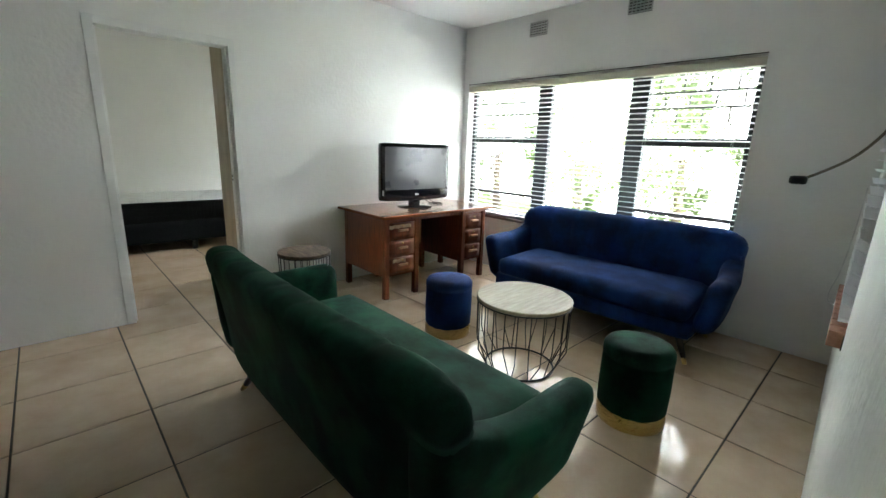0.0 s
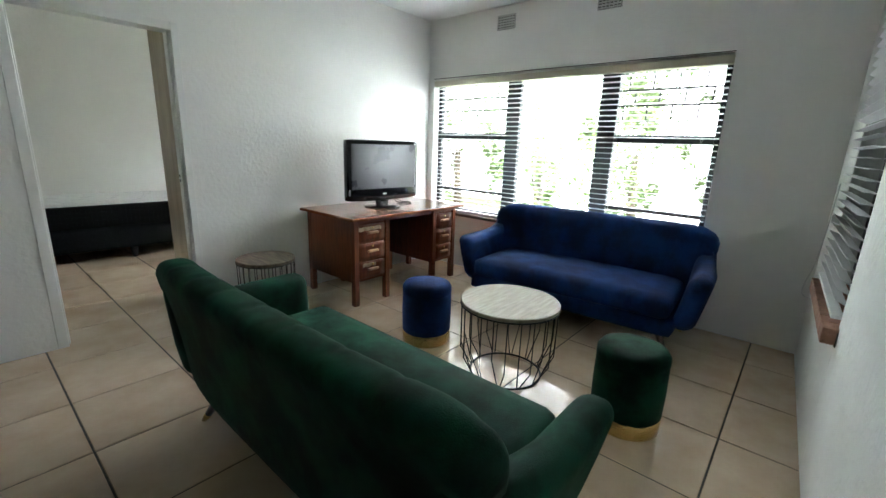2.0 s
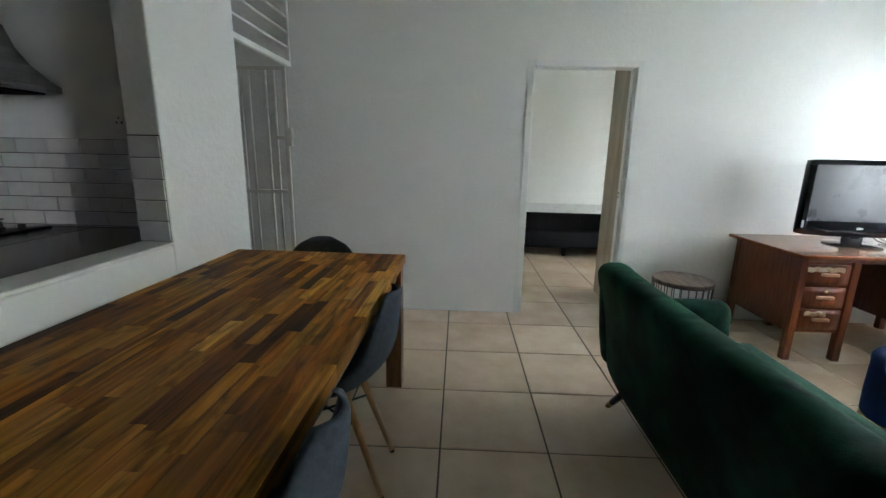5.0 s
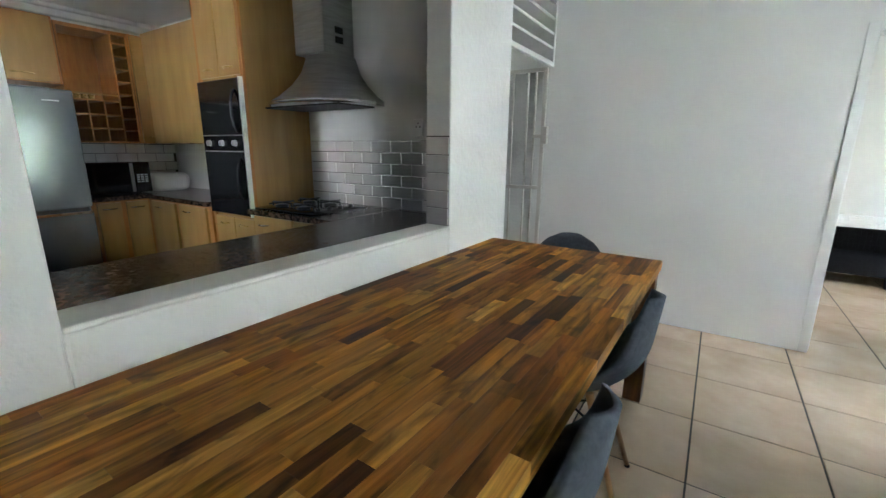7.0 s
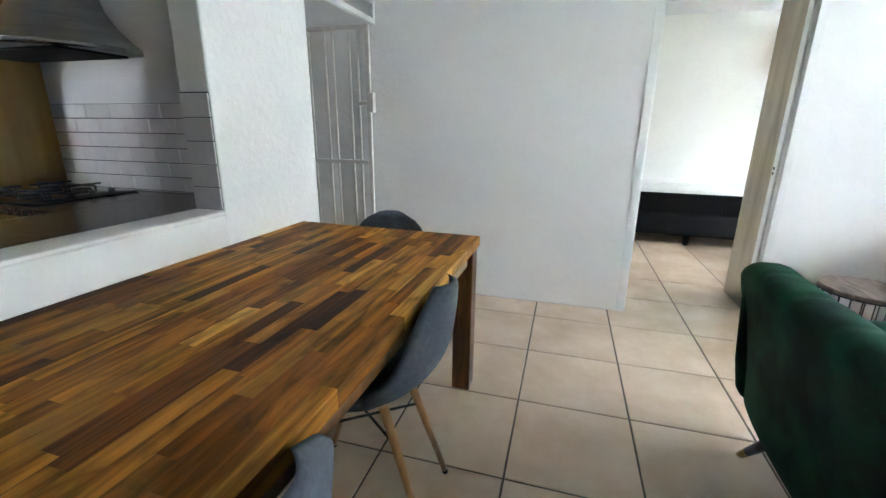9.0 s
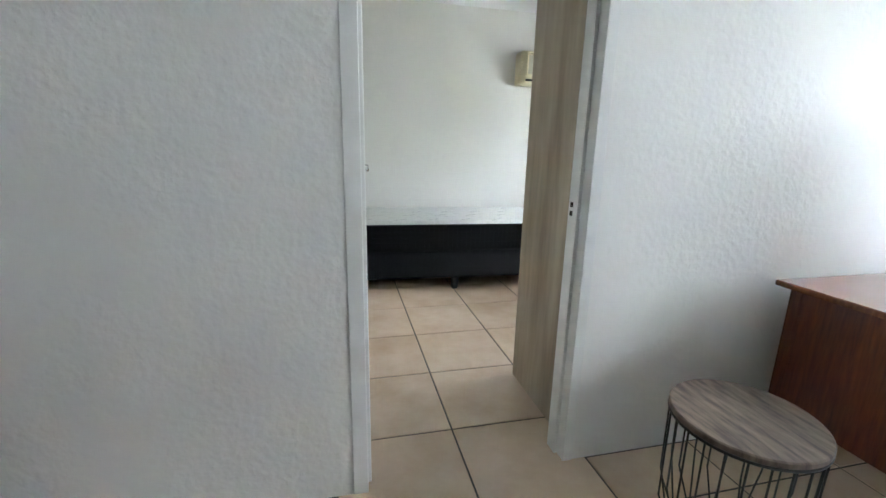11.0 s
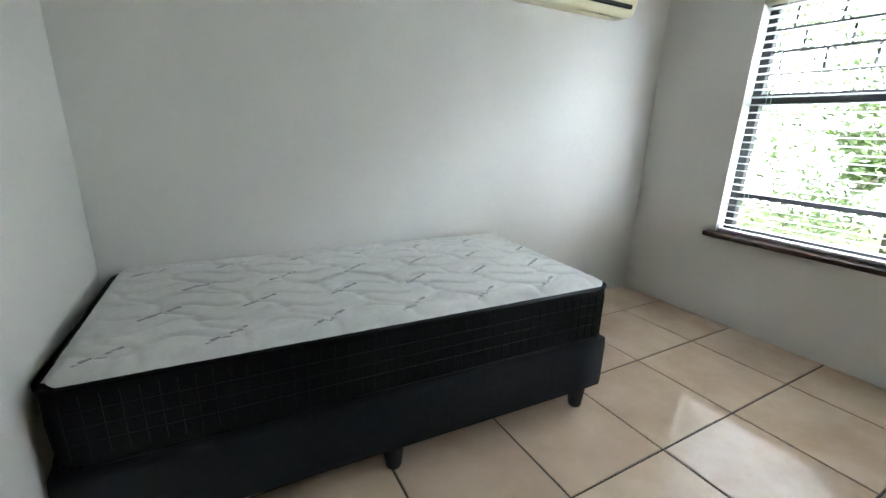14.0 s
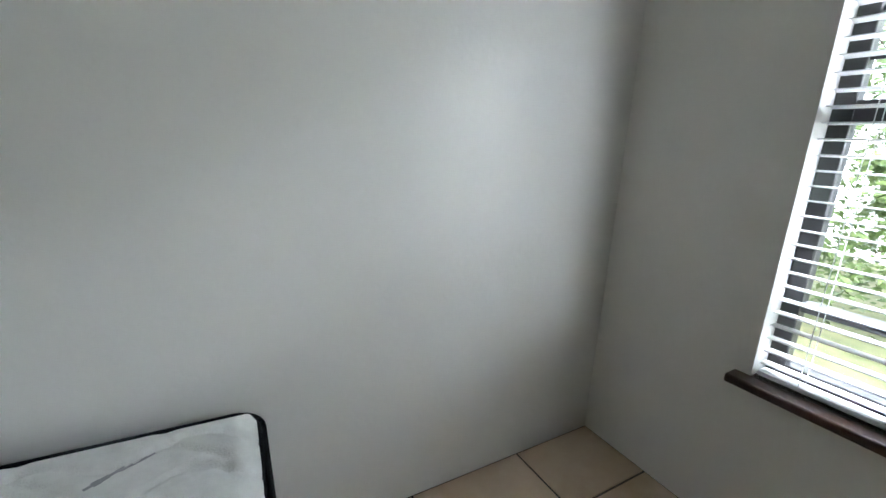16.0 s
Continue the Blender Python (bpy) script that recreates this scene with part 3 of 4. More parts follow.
# ---- security gate ----
def gate():
    r = thing("security_gate", "cream steel bar gate standing open", "gate", (W - 0.09, N - 0.035, 0.0))
    f = [(-0.66, 0.0, -0.012, 0.012, 0.02, 0.05), (-0.66, 0.0, -0.012, 0.012, 1.94, 1.97), (-0.03, 0.0, -0.012, 0.012, 0.05, 1.94), (-0.66, -0.63, -0.012, 0.012, 0.05, 1.94), (-0.63, -0.03, -0.008, 0.008, 0.99, 1.02)]
    boxes("frame", f, GATE, r, bevel=0.003)
    rods("bar", [((-0.63 + i * 0.067, 0, 0.05), (-0.63 + i * 0.067, 0, 1.94), 0.009) for i in range(1, 9) if i % 3], GATE, r)
    boxes("lock", [(-0.09, 0.02, -0.03, 0.012, 1.42, 1.45), (-0.015, 0.03, -0.035, 0.014, 1.37, 1.51)], GATE, r, bevel=0.004)
    g2 = thing("gate_fanlight", "white steel bar panel over the gate opening", "grille", (W - 0.07, 0, 1.97))
    boxes("frame", [(-0.015, 0.015, -0.2, N, 0.0, 0.035), (-0.015, 0.015, N - 0.03, N, 0.035, 0.63)], TRIM, g2, bevel=0.003)
    rods("bar", [((0, -0.2, z), (0, N - 0.02, z), 0.009) for z in (0.14, 0.245, 0.35, 0.455, 0.56)], TRIM, g2)


gate()


# ---- sofas ----
def sofa(name, label, fabric, at, turn):
    """Retro sofa with a channelled back, flared arms and splayed legs; faces local +x, 1.86 m long."""
    r = thing(name, label, "sofa", at, turn, group="pair of velvet sofas")
    L = 0.90

    def back_shape(p, u):
        t = max(0.0, (p.z - 0.20) / 0.62)
        y = p.y * (0.885 + 0.115 * t ** 0.7)
        x = p.x - 0.085 * t + 0.015 * math.sin(t * 3.1)
        seams = abs(math.sin(p.y * math.pi / 0.206))
        groove = 0.010 * (1 - min(1, seams * 3.0))
        if u.x > 0:
            x -= groove * min(1, max(0, t * 1.5)) * min(1.0, max(0.25, (0.96 - t) * 6))
        z = p.z
        if u.z > 0.6:
            z -= groove * 0.4 + 0.075 * max(0, (abs(p.y) - 0.70) / 0.2) ** 2
        x += 0.05 * (abs(p.y) / L) ** 4
        return Vector((x, y, z))

    soft_block("backrest", (0.078, L, 0.31), 0.058, (-0.285, 0, 0.51), fabric, r, cuts=(6, 108, 16), shape=back_shape)

    def arm_shape(side):
        def f(p, u):
            t = (p.z - 0.18) / 0.42
            y = p.y + side * (0.085 * t - 0.055 * max(0, -u.x) * max(0, t))
            x = p.x - (0.05 - 0.03 * t if u.x > 0 else 0) - 0.055 * max(0, t) * max(0, -u.x)
            z = p.z + 0.15 * max(0, -u.x) ** 2.2 * max(0, u.z) + 0.03 * max(0, -u.z) * abs(u.x) ** 3
            return Vector((x, y, z))
        return f

    for side in (-1, 1):
        soft_block("arm", (0.345, 0.068, 0.195), 0.062, (0.01, side * 0.79, 0.395), fabric, r, cuts=(16, 8, 14), shape=arm_shape(side))
    soft_block("base", (0.33, 0.76, 0.065), 0.03, (0.02, 0, 0.235), fabric, r, cuts=(8, 16, 5))
    soft_block("seat", (0.325, 0.735, 0.075), 0.06, (0.055, 0, 0.36), fabric, r, cuts=(14, 24, 8),
               shape=lambda p, u: Vector((p.x, p.y, p.z + (0.022 * (1 - u.y ** 2) * (1 - u.x ** 2) if u.z > 0 else 0))))
    for sx in (-1, 1):
        for sy in (-1, 1):
            top, foot = (sx * 0.22, sy * 0.66, 0.18), (sx * 0.285, sy * 0.735, 0.035)
            rods("leg", [(top, foot, 0.026, 0.016)], DARK_WOOD, r, n=12)
            rods("leg_tip", [(foot, (sx * 0.30, sy * 0.752, 0.0), 0.017, 0.014)], BRASS, r, n=12, label="brass leg tip")
    return r


sofa("sofa", "dark green velvet sofa with channelled back and wooden legs", GREEN, (0.70, -1.36, 0), 0)
sofa("sofa", "royal blue velvet sofa with channelled back below the window", BLUE, (2.90, -1.34, 0), 184)


# ---- stools, wire tables ----
def stool(name, label, fabric, at):
    r = thing(name, label, "stool", at, group="velvet stools")
    rr = 0.165
    lathe("base_band", [(0, 0.0), (rr - 0.004, 0.0), (rr, 0.004), (rr, 0.072), (rr - 0.006, 0.075), (0, 0.075)], BRASS, r, label="brass base band")
    lathe("cushion", [(0, 0.076), (rr - 0.006, 0.076), (rr, 0.085), (rr + 0.003, 0.2), (rr + 0.001, 0.345), (rr - 0.002, 0.352), (rr + 0.003, 0.36), (rr + 0.002, 0.39), (rr - 0.012, 0.412), (rr - 0.05, 0.424), (0.05, 0.43), (0, 0.43)], fabric, r)
    return r


stool("stool", "round royal blue velvet stool on a brass base", BLUE, (1.80, -0.76, 0))
stool("stool", "round dark green velvet stool on a brass base", GREEN, (1.82, -2.11, 0))


def wire_table(name, label, top, at, rr, h, base_r):
    r = thing(name, label, "table", at, group="wire basket tables")
    lathe("table_top", [(0, h - 0.022), (rr - 0.004, h - 0.022), (rr, h - 0.018), (rr, h - 0.004), (rr - 0.004, h), (0, h)], top, r, steps=64, smooth=False, bevel=0.0)
    bm = bmesh.new()
    ring(bm, rr - 0.004, h - 0.026, 0.005, steps=64)
    ring(bm, base_r, 0.007, 0.006, steps=56)
    for i in range(24):
        a = 2 * math.pi * i / 24
        kink = 0.20 if i % 2 else 0.13
        b = a + (0.10 if i % 2 else -0.10)
        p0 = Vector(((rr - 0.006) * math.cos(a), (rr - 0.006) * math.sin(a), h - 0.026))
        p1 = Vector(((rr - 0.010) * math.cos(a), (rr - 0.010) * math.sin(a), kink))
        p2 = Vector((base_r * math.cos(b), base_r * math.sin(b), 0.008))
        rod(bm, p0, p1, 0.0032, n=6)
        rod(bm, p1, p2, 0.0032, n=6)
    finish("wire_frame", bm, WIRE, r, smooth=True)
    return r


wire_table("coffee_table", "round coffee table with pale wood top on black wire", TABLE_TOP_PALE, (1.81, -1.41, 0), 0.288, 0.46, 0.21)
wire_table("side_table", "round side table with weathered top on black wire", TABLE_TOP_GREY, (1.215, 0.325, 0), 0.205, 0.475, 0.15)


# ---- desk and television ----
def desk():
    r = thing("desk", "worn reddish brown wooden pedestal desk with drawers", "desk", (0, 0, 0))
    x0, x1, y0, y1, zt = 1.80, 3.06, 0.03, 0.69, 0.75
    boxes("desk_top", [(x0 - 0.06, x1 + 0.05, y0 - 0.06, y1 + 0.03, zt - 0.024, zt)], DESK_TOP, r, bevel=0.006)
    for a, b in ((x0, x0 + 0.37), (x1 - 0.33, x1)):
        boxes("pedestal", [(a, b, y0 + 0.02, y1, 0.20, zt - 0.025)], DESK_WOOD, r, bevel=0.003)
        legs = [(lx, lx + 0.048, ly, ly + 0.048, 0.0, zt - 0.026) for lx in (a - 0.004, b - 0.044) for ly in (y0, y1 - 0.044)]
        for l in legs:
            box("leg", *l, DESK_WOOD, r, bevel=0.004)
        for k in range(3):
            z0 = 0.225 + k * 0.155
            d = soft_block("drawer", ((b - a) / 2 - 0.05, 0.012, 0.069), 0.006, ((a + b) / 2, y0 + 0.016, z0 + 0.07), DESK_WOOD, r, cuts=(4, 3, 4))
            soft_block("handle", (0.052, 0.014, 0.011), 0.007, ((a + b) / 2, y0 - 0.006, z0 + 0.075), PALE_HANDLE, d, cuts=(6, 3, 3), label="pale wooden drawer pull")
            lathe("lock", [(0, 0), (0.008, 0), (0.008, 0.004), (0, 0.004)], BRASS, d, at=((a + b) / 2, y0), steps=12).matrix_basis = Matrix.Translation((0, y0, z0 + 0.115)) @ Matrix.Rotation(radians(90), 4, "X") @ Matrix.Translation((0, -y0, 0))
        boxes("pull_out_slide", [(a + 0.03, b - 0.03, y0 - 0.004, y1 - 0.1, zt - 0.052, zt - 0.032)], DESK_WOOD, r, bevel=0.003)
    for z, w in ((0.225 + 2 * 0.155 + 0.108, 0.13), (0.225 + 0.112, 0.07)):
        soft_block("worn_patch", (w, 0.0015, 0.016), 0.0012, (x0 + 0.15, y0 + 0.003, z), WORN, r, cuts=(10, 2, 4), label="patch of worn pale veneer",
                   shape=lambda p, u: Vector((p.x, p.y, p.z + 0.005 * math.sin(p.x * 90))))
    box("modesty_panel", x0 + 0.36, x1 - 0.32, y1 - 0.03, y1 - 0.012, 0.28, zt - 0.025, DESK_WOOD, r)
    box("apron", x0 + 0.36, x1 - 0.32, y0 + 0.03, y0 + 0.05, zt - 0.07, zt - 0.025, DESK_WOOD, r)


desk()


def television():
    r = thing("television", "black flat screen television on a swivel stand", "television", (2.38, 0.36, 0.75), -4)
    w, h, z0 = 0.395, 0.262, 0.07
    soft_block("case", (w, 0.035, h), 0.02, (0, 0, z0 + h), BLACK_GLOSS, r, cuts=(16, 4, 12),
               shape=lambda p, u: Vector((p.x, p.y + (0.03 * (1 - u.x ** 2) * (1 - u.z ** 2) if u.y > 0 else 0), p.z - (0.012 * (1 - u.x ** 2) if u.z < -0.7 else 0))))
    box("screen", -w + 0.04, w - 0.04, -0.0375, -0.034, z0 + 0.10, z0 + 2 * h - 0.035, SCREEN, r)
    soft_block("stand_neck", (0.06, 0.03, 0.045), 0.02, (0, 0.01, 0.05), BLACK_GLOSS, r, cuts=(6, 4, 4))
    lathe("stand_base", [(0, 0), (0.165, 0), (0.168, 0.006), (0.16, 0.012), (0.06, 0.02), (0, 0.022)], BLACK_GLOSS, r)
    boxes("badge", [(-0.02, 0.0, -0.0385, -0.034, z0 + 0.045, z0 + 0.06), (0.004, 0.02, -0.0385, -0.034, z0 + 0.047, z0 + 0.058)], SILVER, r)
    box("sticker", -w + 0.012, -w + 0.026, -0.037, -0.034, z0 + 0.05, z0 + 0.10, SILVER, r)
    tube("mains_lead", [(0.1, 0.05, 0.16), (0.2, 0.10, 0.03), (0.26, 0.02, 0.008), (0.35, -0.02, 0.008), (0.38, 0.06, 0.008), (0.30, 0.13, 0.008), (0.42, 0.2, 0.008)], 0.004, WIRE, r)
    tube("aerial_lead", [(0.0, 0.05, 0.2), (0.22, 0.12, 0.06), (0.32, 0.08, 0.006), (0.24, 0.0, 0.006), (0.18, 0.06, 0.006), (0.40, 0.14, 0.006)], 0.003, WIRE, r)


television()


# ---- dining table and chairs ----
TX0, TX1, TY0, TY1, TZ = -1.705, -0.735, -2.80, -0.38, 0.775


def dining_table():
    r = thing("dining_table", "long acacia butcher block dining table against the hatch wall", "table", (0, 0, 0))
    r.matrix_basis = WEST_SKEW
    box("core", TX0 + 0.002, TX1 - 0.002, TY0 + 0.002, TY1 - 0.002, TZ - 0.045, TZ - 0.004, ACACIA_SOLID, r)
    boxes("apron", [(TX0 + 0.05, TX0 + 0.075, TY0 + 0.1, TY1 - 0.1, TZ - 0.125, TZ - 0.045), (TX1 - 0.06, TX1 - 0.035, TY0 + 0.1, TY1 - 0.1, TZ - 0.125, TZ - 0.045),
                    (TX0 + 0.1, TX1 - 0.1, TY1 - 0.06, TY1 - 0.035, TZ - 0.125, TZ - 0.045), (TX0 + 0.1, TX1 - 0.1, TY0 + 0.035, TY0 + 0.06, TZ - 0.125, TZ - 0.045)], ACACIA_SOLID, r, bevel=0.003)
    for x in (TX0 + 0.01, TX1 - 0.10):
        for y in (TY0 + 0.01, TY1 - 0.10):
            box("leg", x, x + 0.09, y, y + 0.09, 0, TZ - 0.045, ACACIA_SOLID, r, bevel=0.005)
    rng = random.Random(5)
    n = 22
    w = (TX1 - TX0) / n
    lengths = {}
    for i in range(n):
        y = TY0
        first = True
        while y < TY1 - 0.01:
            ln = rng.choice((0.16, 0.22, 0.28, 0.34, 0.40, 0.46)) * (rng.uniform(0.3, 1) if first else 1)
            first = False
            y2 = min(TY1, y + ln)
            if TY1 - y2 < 0.08:
                y2 = TY1
            key = round(y2 - y, 2)
            bm = bmesh.new()
            d = (y2 - y) / 2
            add_box(bm, -w / 2 + 0.0003, w / 2 - 0.0003, -d + 0.0003, d - 0.0003, -0.045, 0)
            s = finish("stave", bm, ACACIA, r)
            s.matrix_basis = pose(TX0 + w * (i + 0.5), (y + y2) / 2, TZ + rng.uniform(-0.0003, 0.0003))
            y = y2


dining_table()


def shell_chair(at, turn):
    """Felt bucket chair; its back is towards local -y."""
    r = thing("dining_chair", "blue grey felt shell chair with beech legs", "chair", at, turn, group="chairs round the dining table")
    nu, nv = 28, 26
    bm = bmesh.new()
    grids = []
    for off in (0.0, 0.016):
        g = []
        for j in range(nv + 1):
            v = j / nv
            row = []
            for i in range(nu + 1):
                u = 2 * i / nu - 1
                if v < 0.5:
                    k = v / 0.5
                    y, z = 0.21 - 0.33 * k, 0.455 - 0.02 * math.sin(k * math.pi) + (-0.025 * (1 - k) ** 2)
                    half = 0.195 + 0.035 * math.sin(k * math.pi / 2)
                    lift, pull = 0.055 * k + 0.02, 0.0
                else:
                    k = (v - 0.5) / 0.5
                    ang = k * 1.0
                    y = -0.12 - 0.115 * math.sin(min(1, k * 1.6) * math.pi / 2) - 0.055 * k
                    z = 0.455 + 0.375 * k ** 1.35
                    half = 0.23 * (1 - 0.30 * k ** 2.2) * math.sqrt(max(0.02, 1 - max(0, (k - 0.72) / 0.30) ** 2.4))
                    lift, pull = 0.075 * (1 - k) ** 1.2, 0.10 * (1 - 0.6 * k) * min(1, k * 4 + 0.2)
                px = u * half
                pz = z + lift * abs(u) ** 2.5 + (0.0 if v < 0.5 else 0.0)
                py = y + pull * abs(u) ** 2.2
                if off:
                    pz -= off * (1 if v < 0.5 else 0.3)
                    py -= off * (0 if v < 0.5 else 0.9)
                row.append(bm.verts.new((px, py, pz)))
            g.append(row)
        grids.append(g)
    for g in grids:
        for j in range(nv):
            for i in range(nu):
                bm.faces.new((g[j][i], g[j][i + 1], g[j + 1][i + 1], g[j + 1][i]))
    a, b = grids
    for j in range(nv):
        for i in (0, nu):
            bm.faces.new((a[j][i], a[j + 1][i], b[j + 1][i], b[j][i]))
    for i in range(nu):
        for j in (0, nv):
            bm.faces.new((a[j][i], a[j][i + 1], b[j][i + 1], b[j][i]))
    finish("shell", bm, FELT, r, smooth=True)
    for sx in (-1, 1):
        for sy in (-1, 1):
            rods("leg", [((sx * 0.10, sy * 0.10, 0.43), (sx * 0.135, sy * 0.235, 0.012), 0.016, 0.010)], BEECH, r, n=12)
            rods("foot", [((sx * 0.135, sy * 0.235, 0.012), (sx * 0.136, sy * 0.238, 0.0), 0.011, 0.011)], RUBBER, r, n=10)
    rods("leg_brace", [((-0.115, -0.15, 0.30), (0.115, 0.15, 0.30), 0.005), ((0.115, -0.15, 0.305), (-0.115, 0.15, 0.305), 0.005)], BLACK_STEEL, r)
    return r


ch = shell_chair((-0.955, -1.17, 0), 90)
copy_thing(ch, pose(-0.96, -1.95, 0, 0, 0, 90))
copy_thing(ch, pose(-1.255, -0.49, 0, 0, 0, 180))


# ---- bedroom ----
def bed():
    r = thing("bed", "single bed base with charcoal fabric on short feet", "bed", (1.05, 3.362, 0), -2.6)
    soft_block("base", (0.945, 0.46, 0.125), 0.02, (0, 0, 0.235), BED_FABRIC, r, cuts=(14, 10, 6))
    for x in (-0.86, -0.02, 0.86):
        for y in (-0.40, 0.40):
            lathe("foot", [(0, 0), (0.026, 0), (0.03, 0.01), (0.04, 0.115), (0, 0.115)], RUBBER, r, at=(x, y), steps=16)
    m = thing("mattress", "bare white quilted mattress with black border", "mattress", (1.05, 3.362, 0.362), -2.6)
    hx, hy, rc = 0.93, 0.455, 0.07

    def outline(k, z):
        pts = []
        for cx, cy, a0 in ((hx - rc, hy - rc, 0), (-hx + rc, hy - rc, 90), (-hx + rc, -hy + rc, 180), (hx - rc, -hy + rc, 270)):
            for i in range(7):
                a = radians(a0 + 15 * i)
                pts.append((cx + (rc + k) * math.cos(a), cy + (rc + k) * math.sin(a), z))
        return pts

    bm = bmesh.new()
    prev = None
    for k, z in ((-0.02, 0.0), (0.0, 0.01), (0.002, 0.06), (0.004, 0.12), (0.002, 0.2), (0.0, 0.225), (-0.008, 0.232)):
        vs = [bm.verts.new(p) for p in outline(k, z)]
        if prev:
            for i in range(len(vs)):
                bm.faces.new((prev[i], prev[(i + 1) % len(vs)], vs[(i + 1) % len(vs)], vs[i]))
        else:
            bm.faces.new(vs)
        prev = vs
    bm.faces.new(prev)
    finish("border", bm, MATTRESS_SIDE, m, smooth=False, bevel=0)
    for z in (0.006, 0.228):
        bm = bmesh.new()
        o = outline(0.002, z)
        for p, q in zip(o, o[1:] + o[:1]):
            rod(bm, p, q, 0.0055, n=8)
        finish("piping", bm, MATTRESS_SIDE, m, smooth=True)
    stitches = []
    for i in range(44):
        x = -0.88 + i * 0.041
        stitches.append((x - 0.0015, x + 0.0015, -hy - 0.0065, -hy, 0.03, 0.205))
    for i in range(20):
        y = -0.40 + i * 0.041
        stitches.append((hx, hx + 0.0065, y - 0.0015, y + 0.0015, 0.03, 0.205))
    for z in (0.075, 0.12, 0.165):
        stitches.append((-hx + 0.06, hx - 0.06, -hy - 0.0062, -hy, z - 0.0012, z + 0.0012))
        stitches.append((hx, hx + 0.0062, -hy + 0.06, hy - 0.06, z - 0.0012, z + 0.0012))
    boxes("stitching", stitches, BED_FABRIC, m)

    # quilted panel, waves crossing in diamonds
    bm = bmesh.new()
    nx, ny = 220, 108
    ix, iy = hx - 0.008, hy - 0.008
    grid = []

    def height(x, y):
        edge = min(ix - abs(x), iy - abs(y))
        a = math.sin((y + 0.030 * math.sin(x * 22)) * math.pi / 0.115)
        b = math.sin((x + 0.8 * y + 0.02 * math.sin(y * 40)) * math.pi / 0.26)
        q = min(1.0, 2.4 * abs(a)) ** 0.6 * 0.6 + min(1.0, 3.4 * abs(b)) ** 0.6 * 0.4
        return 0.228 + 0.027 * q * min(1, max(0, edge) / 0.05) + 0.008 * min(1, max(0, edge) / 0.03)

    for j in range(ny + 1):
        row = []
        for i in range(nx + 1):
            x, y = (2 * i / nx - 1) * ix, (2 * j / ny - 1) * iy
            qx, qy = max(0, abs(x) - (ix - rc)), max(0, abs(y) - (iy - rc))
            d = math.hypot(qx, qy)
            px, py = x, y
            if d > rc and qx > 0 and qy > 0:
                px = math.copysign(ix - rc + qx * rc / d, x)
                py = math.copysign(iy - rc + qy * rc / d, y)
            row.append(bm.verts.new((px, py, height(px, py))))
        grid.append(row)
    for j in range(ny):
        for i in range(nx):
            bm.faces.new((grid[j][i], grid[j][i + 1], grid[j + 1][i + 1], grid[j + 1][i]))
    finish("quilted_top", bm, MATTRESS_TOP, m, smooth=True, label="white quilted knit top with grey woven marks")
    bm = bmesh.new()
    for j in range(4):
        for i in range(8):
            x, y = -0.80 + i * 0.29 + (0.10 * j) % 0.29, -0.37 + j * 0.225
            if x > 0.86:
                continue
            for k in range(9):
                t = (k - 4) * 0.012
                px, py = x + t * 1.0, y + t * 0.67
                h = 0.004 + 0.004 * ((k * 5 + i * 3 + j) % 3) / 2
                z = height(px, py)
                vs = [bm.verts.new((px + sx * 0.0072 * 0.83 - sy * h * 0.56, py + sx * 0.0072 * 0.56 + sy * h * 0.83, z + 0.0015)) for sx, sy in ((-1, -1), (1, -1), (1, 1), (-1, 1))]
                bm.faces.new(vs)
    finish("woven_marks", bm, LABEL_GREY, m, kind="stuff")


bed()


def wardrobe():
    r = thing("wardrobe", "pale oak laminate wardrobe standing beside the doorway", "wardrobe", (0, 0, 0))
    x0, x1, y0, y1, h = 0.955, 2.55, BS + 0.015, 1.45, 2.35
    box("side_panel", x0, x0 + 0.018, y0, y1, 0.0, h, OAK_PANEL, r, bevel=0.001)
    box("side_panel", x1 - 0.018, x1, y0, y1, 0.0, h, OAK_PANEL, r, bevel=0.001)
    boxes("carcass", [(x0 + 0.018, x1 - 0.018, y0, y0 + 0.01, 0.06, h), (x0 + 0.018, x1 - 0.018, y0, y1 - 0.03, h - 0.02, h - 0.002), (x0 + 0.018, x1 - 0.018, y0 + 0.01, y1 - 0.03, 0.06, 0.08), (x0 + 0.018, x1 - 0.018, y1 - 0.06, y1 - 0.04, 0, 0.06)], OAK_PANEL, r)
    w = (x1 - x0 - 0.036) / 3
    for i in range(3):
        d = box("door", x0 + 0.018 + i * w + 0.002, x0 + 0.018 + (i + 1) * w - 0.002, y1 - 0.022, y1 - 0.003, 0.065, h - 0.022, OAK_PANEL, r, bevel=0.001)
        hx2 = x0 + 0.018 + (i + (0.9 if i % 2 == 0 else 0.1)) * w
        boxes("handle", [(hx2 - 0.006, hx2 + 0.006, y1 - 0.003, y1 + 0.025, 1.0, 1.16)], CHROME, d, bevel=0.004)


wardrobe()


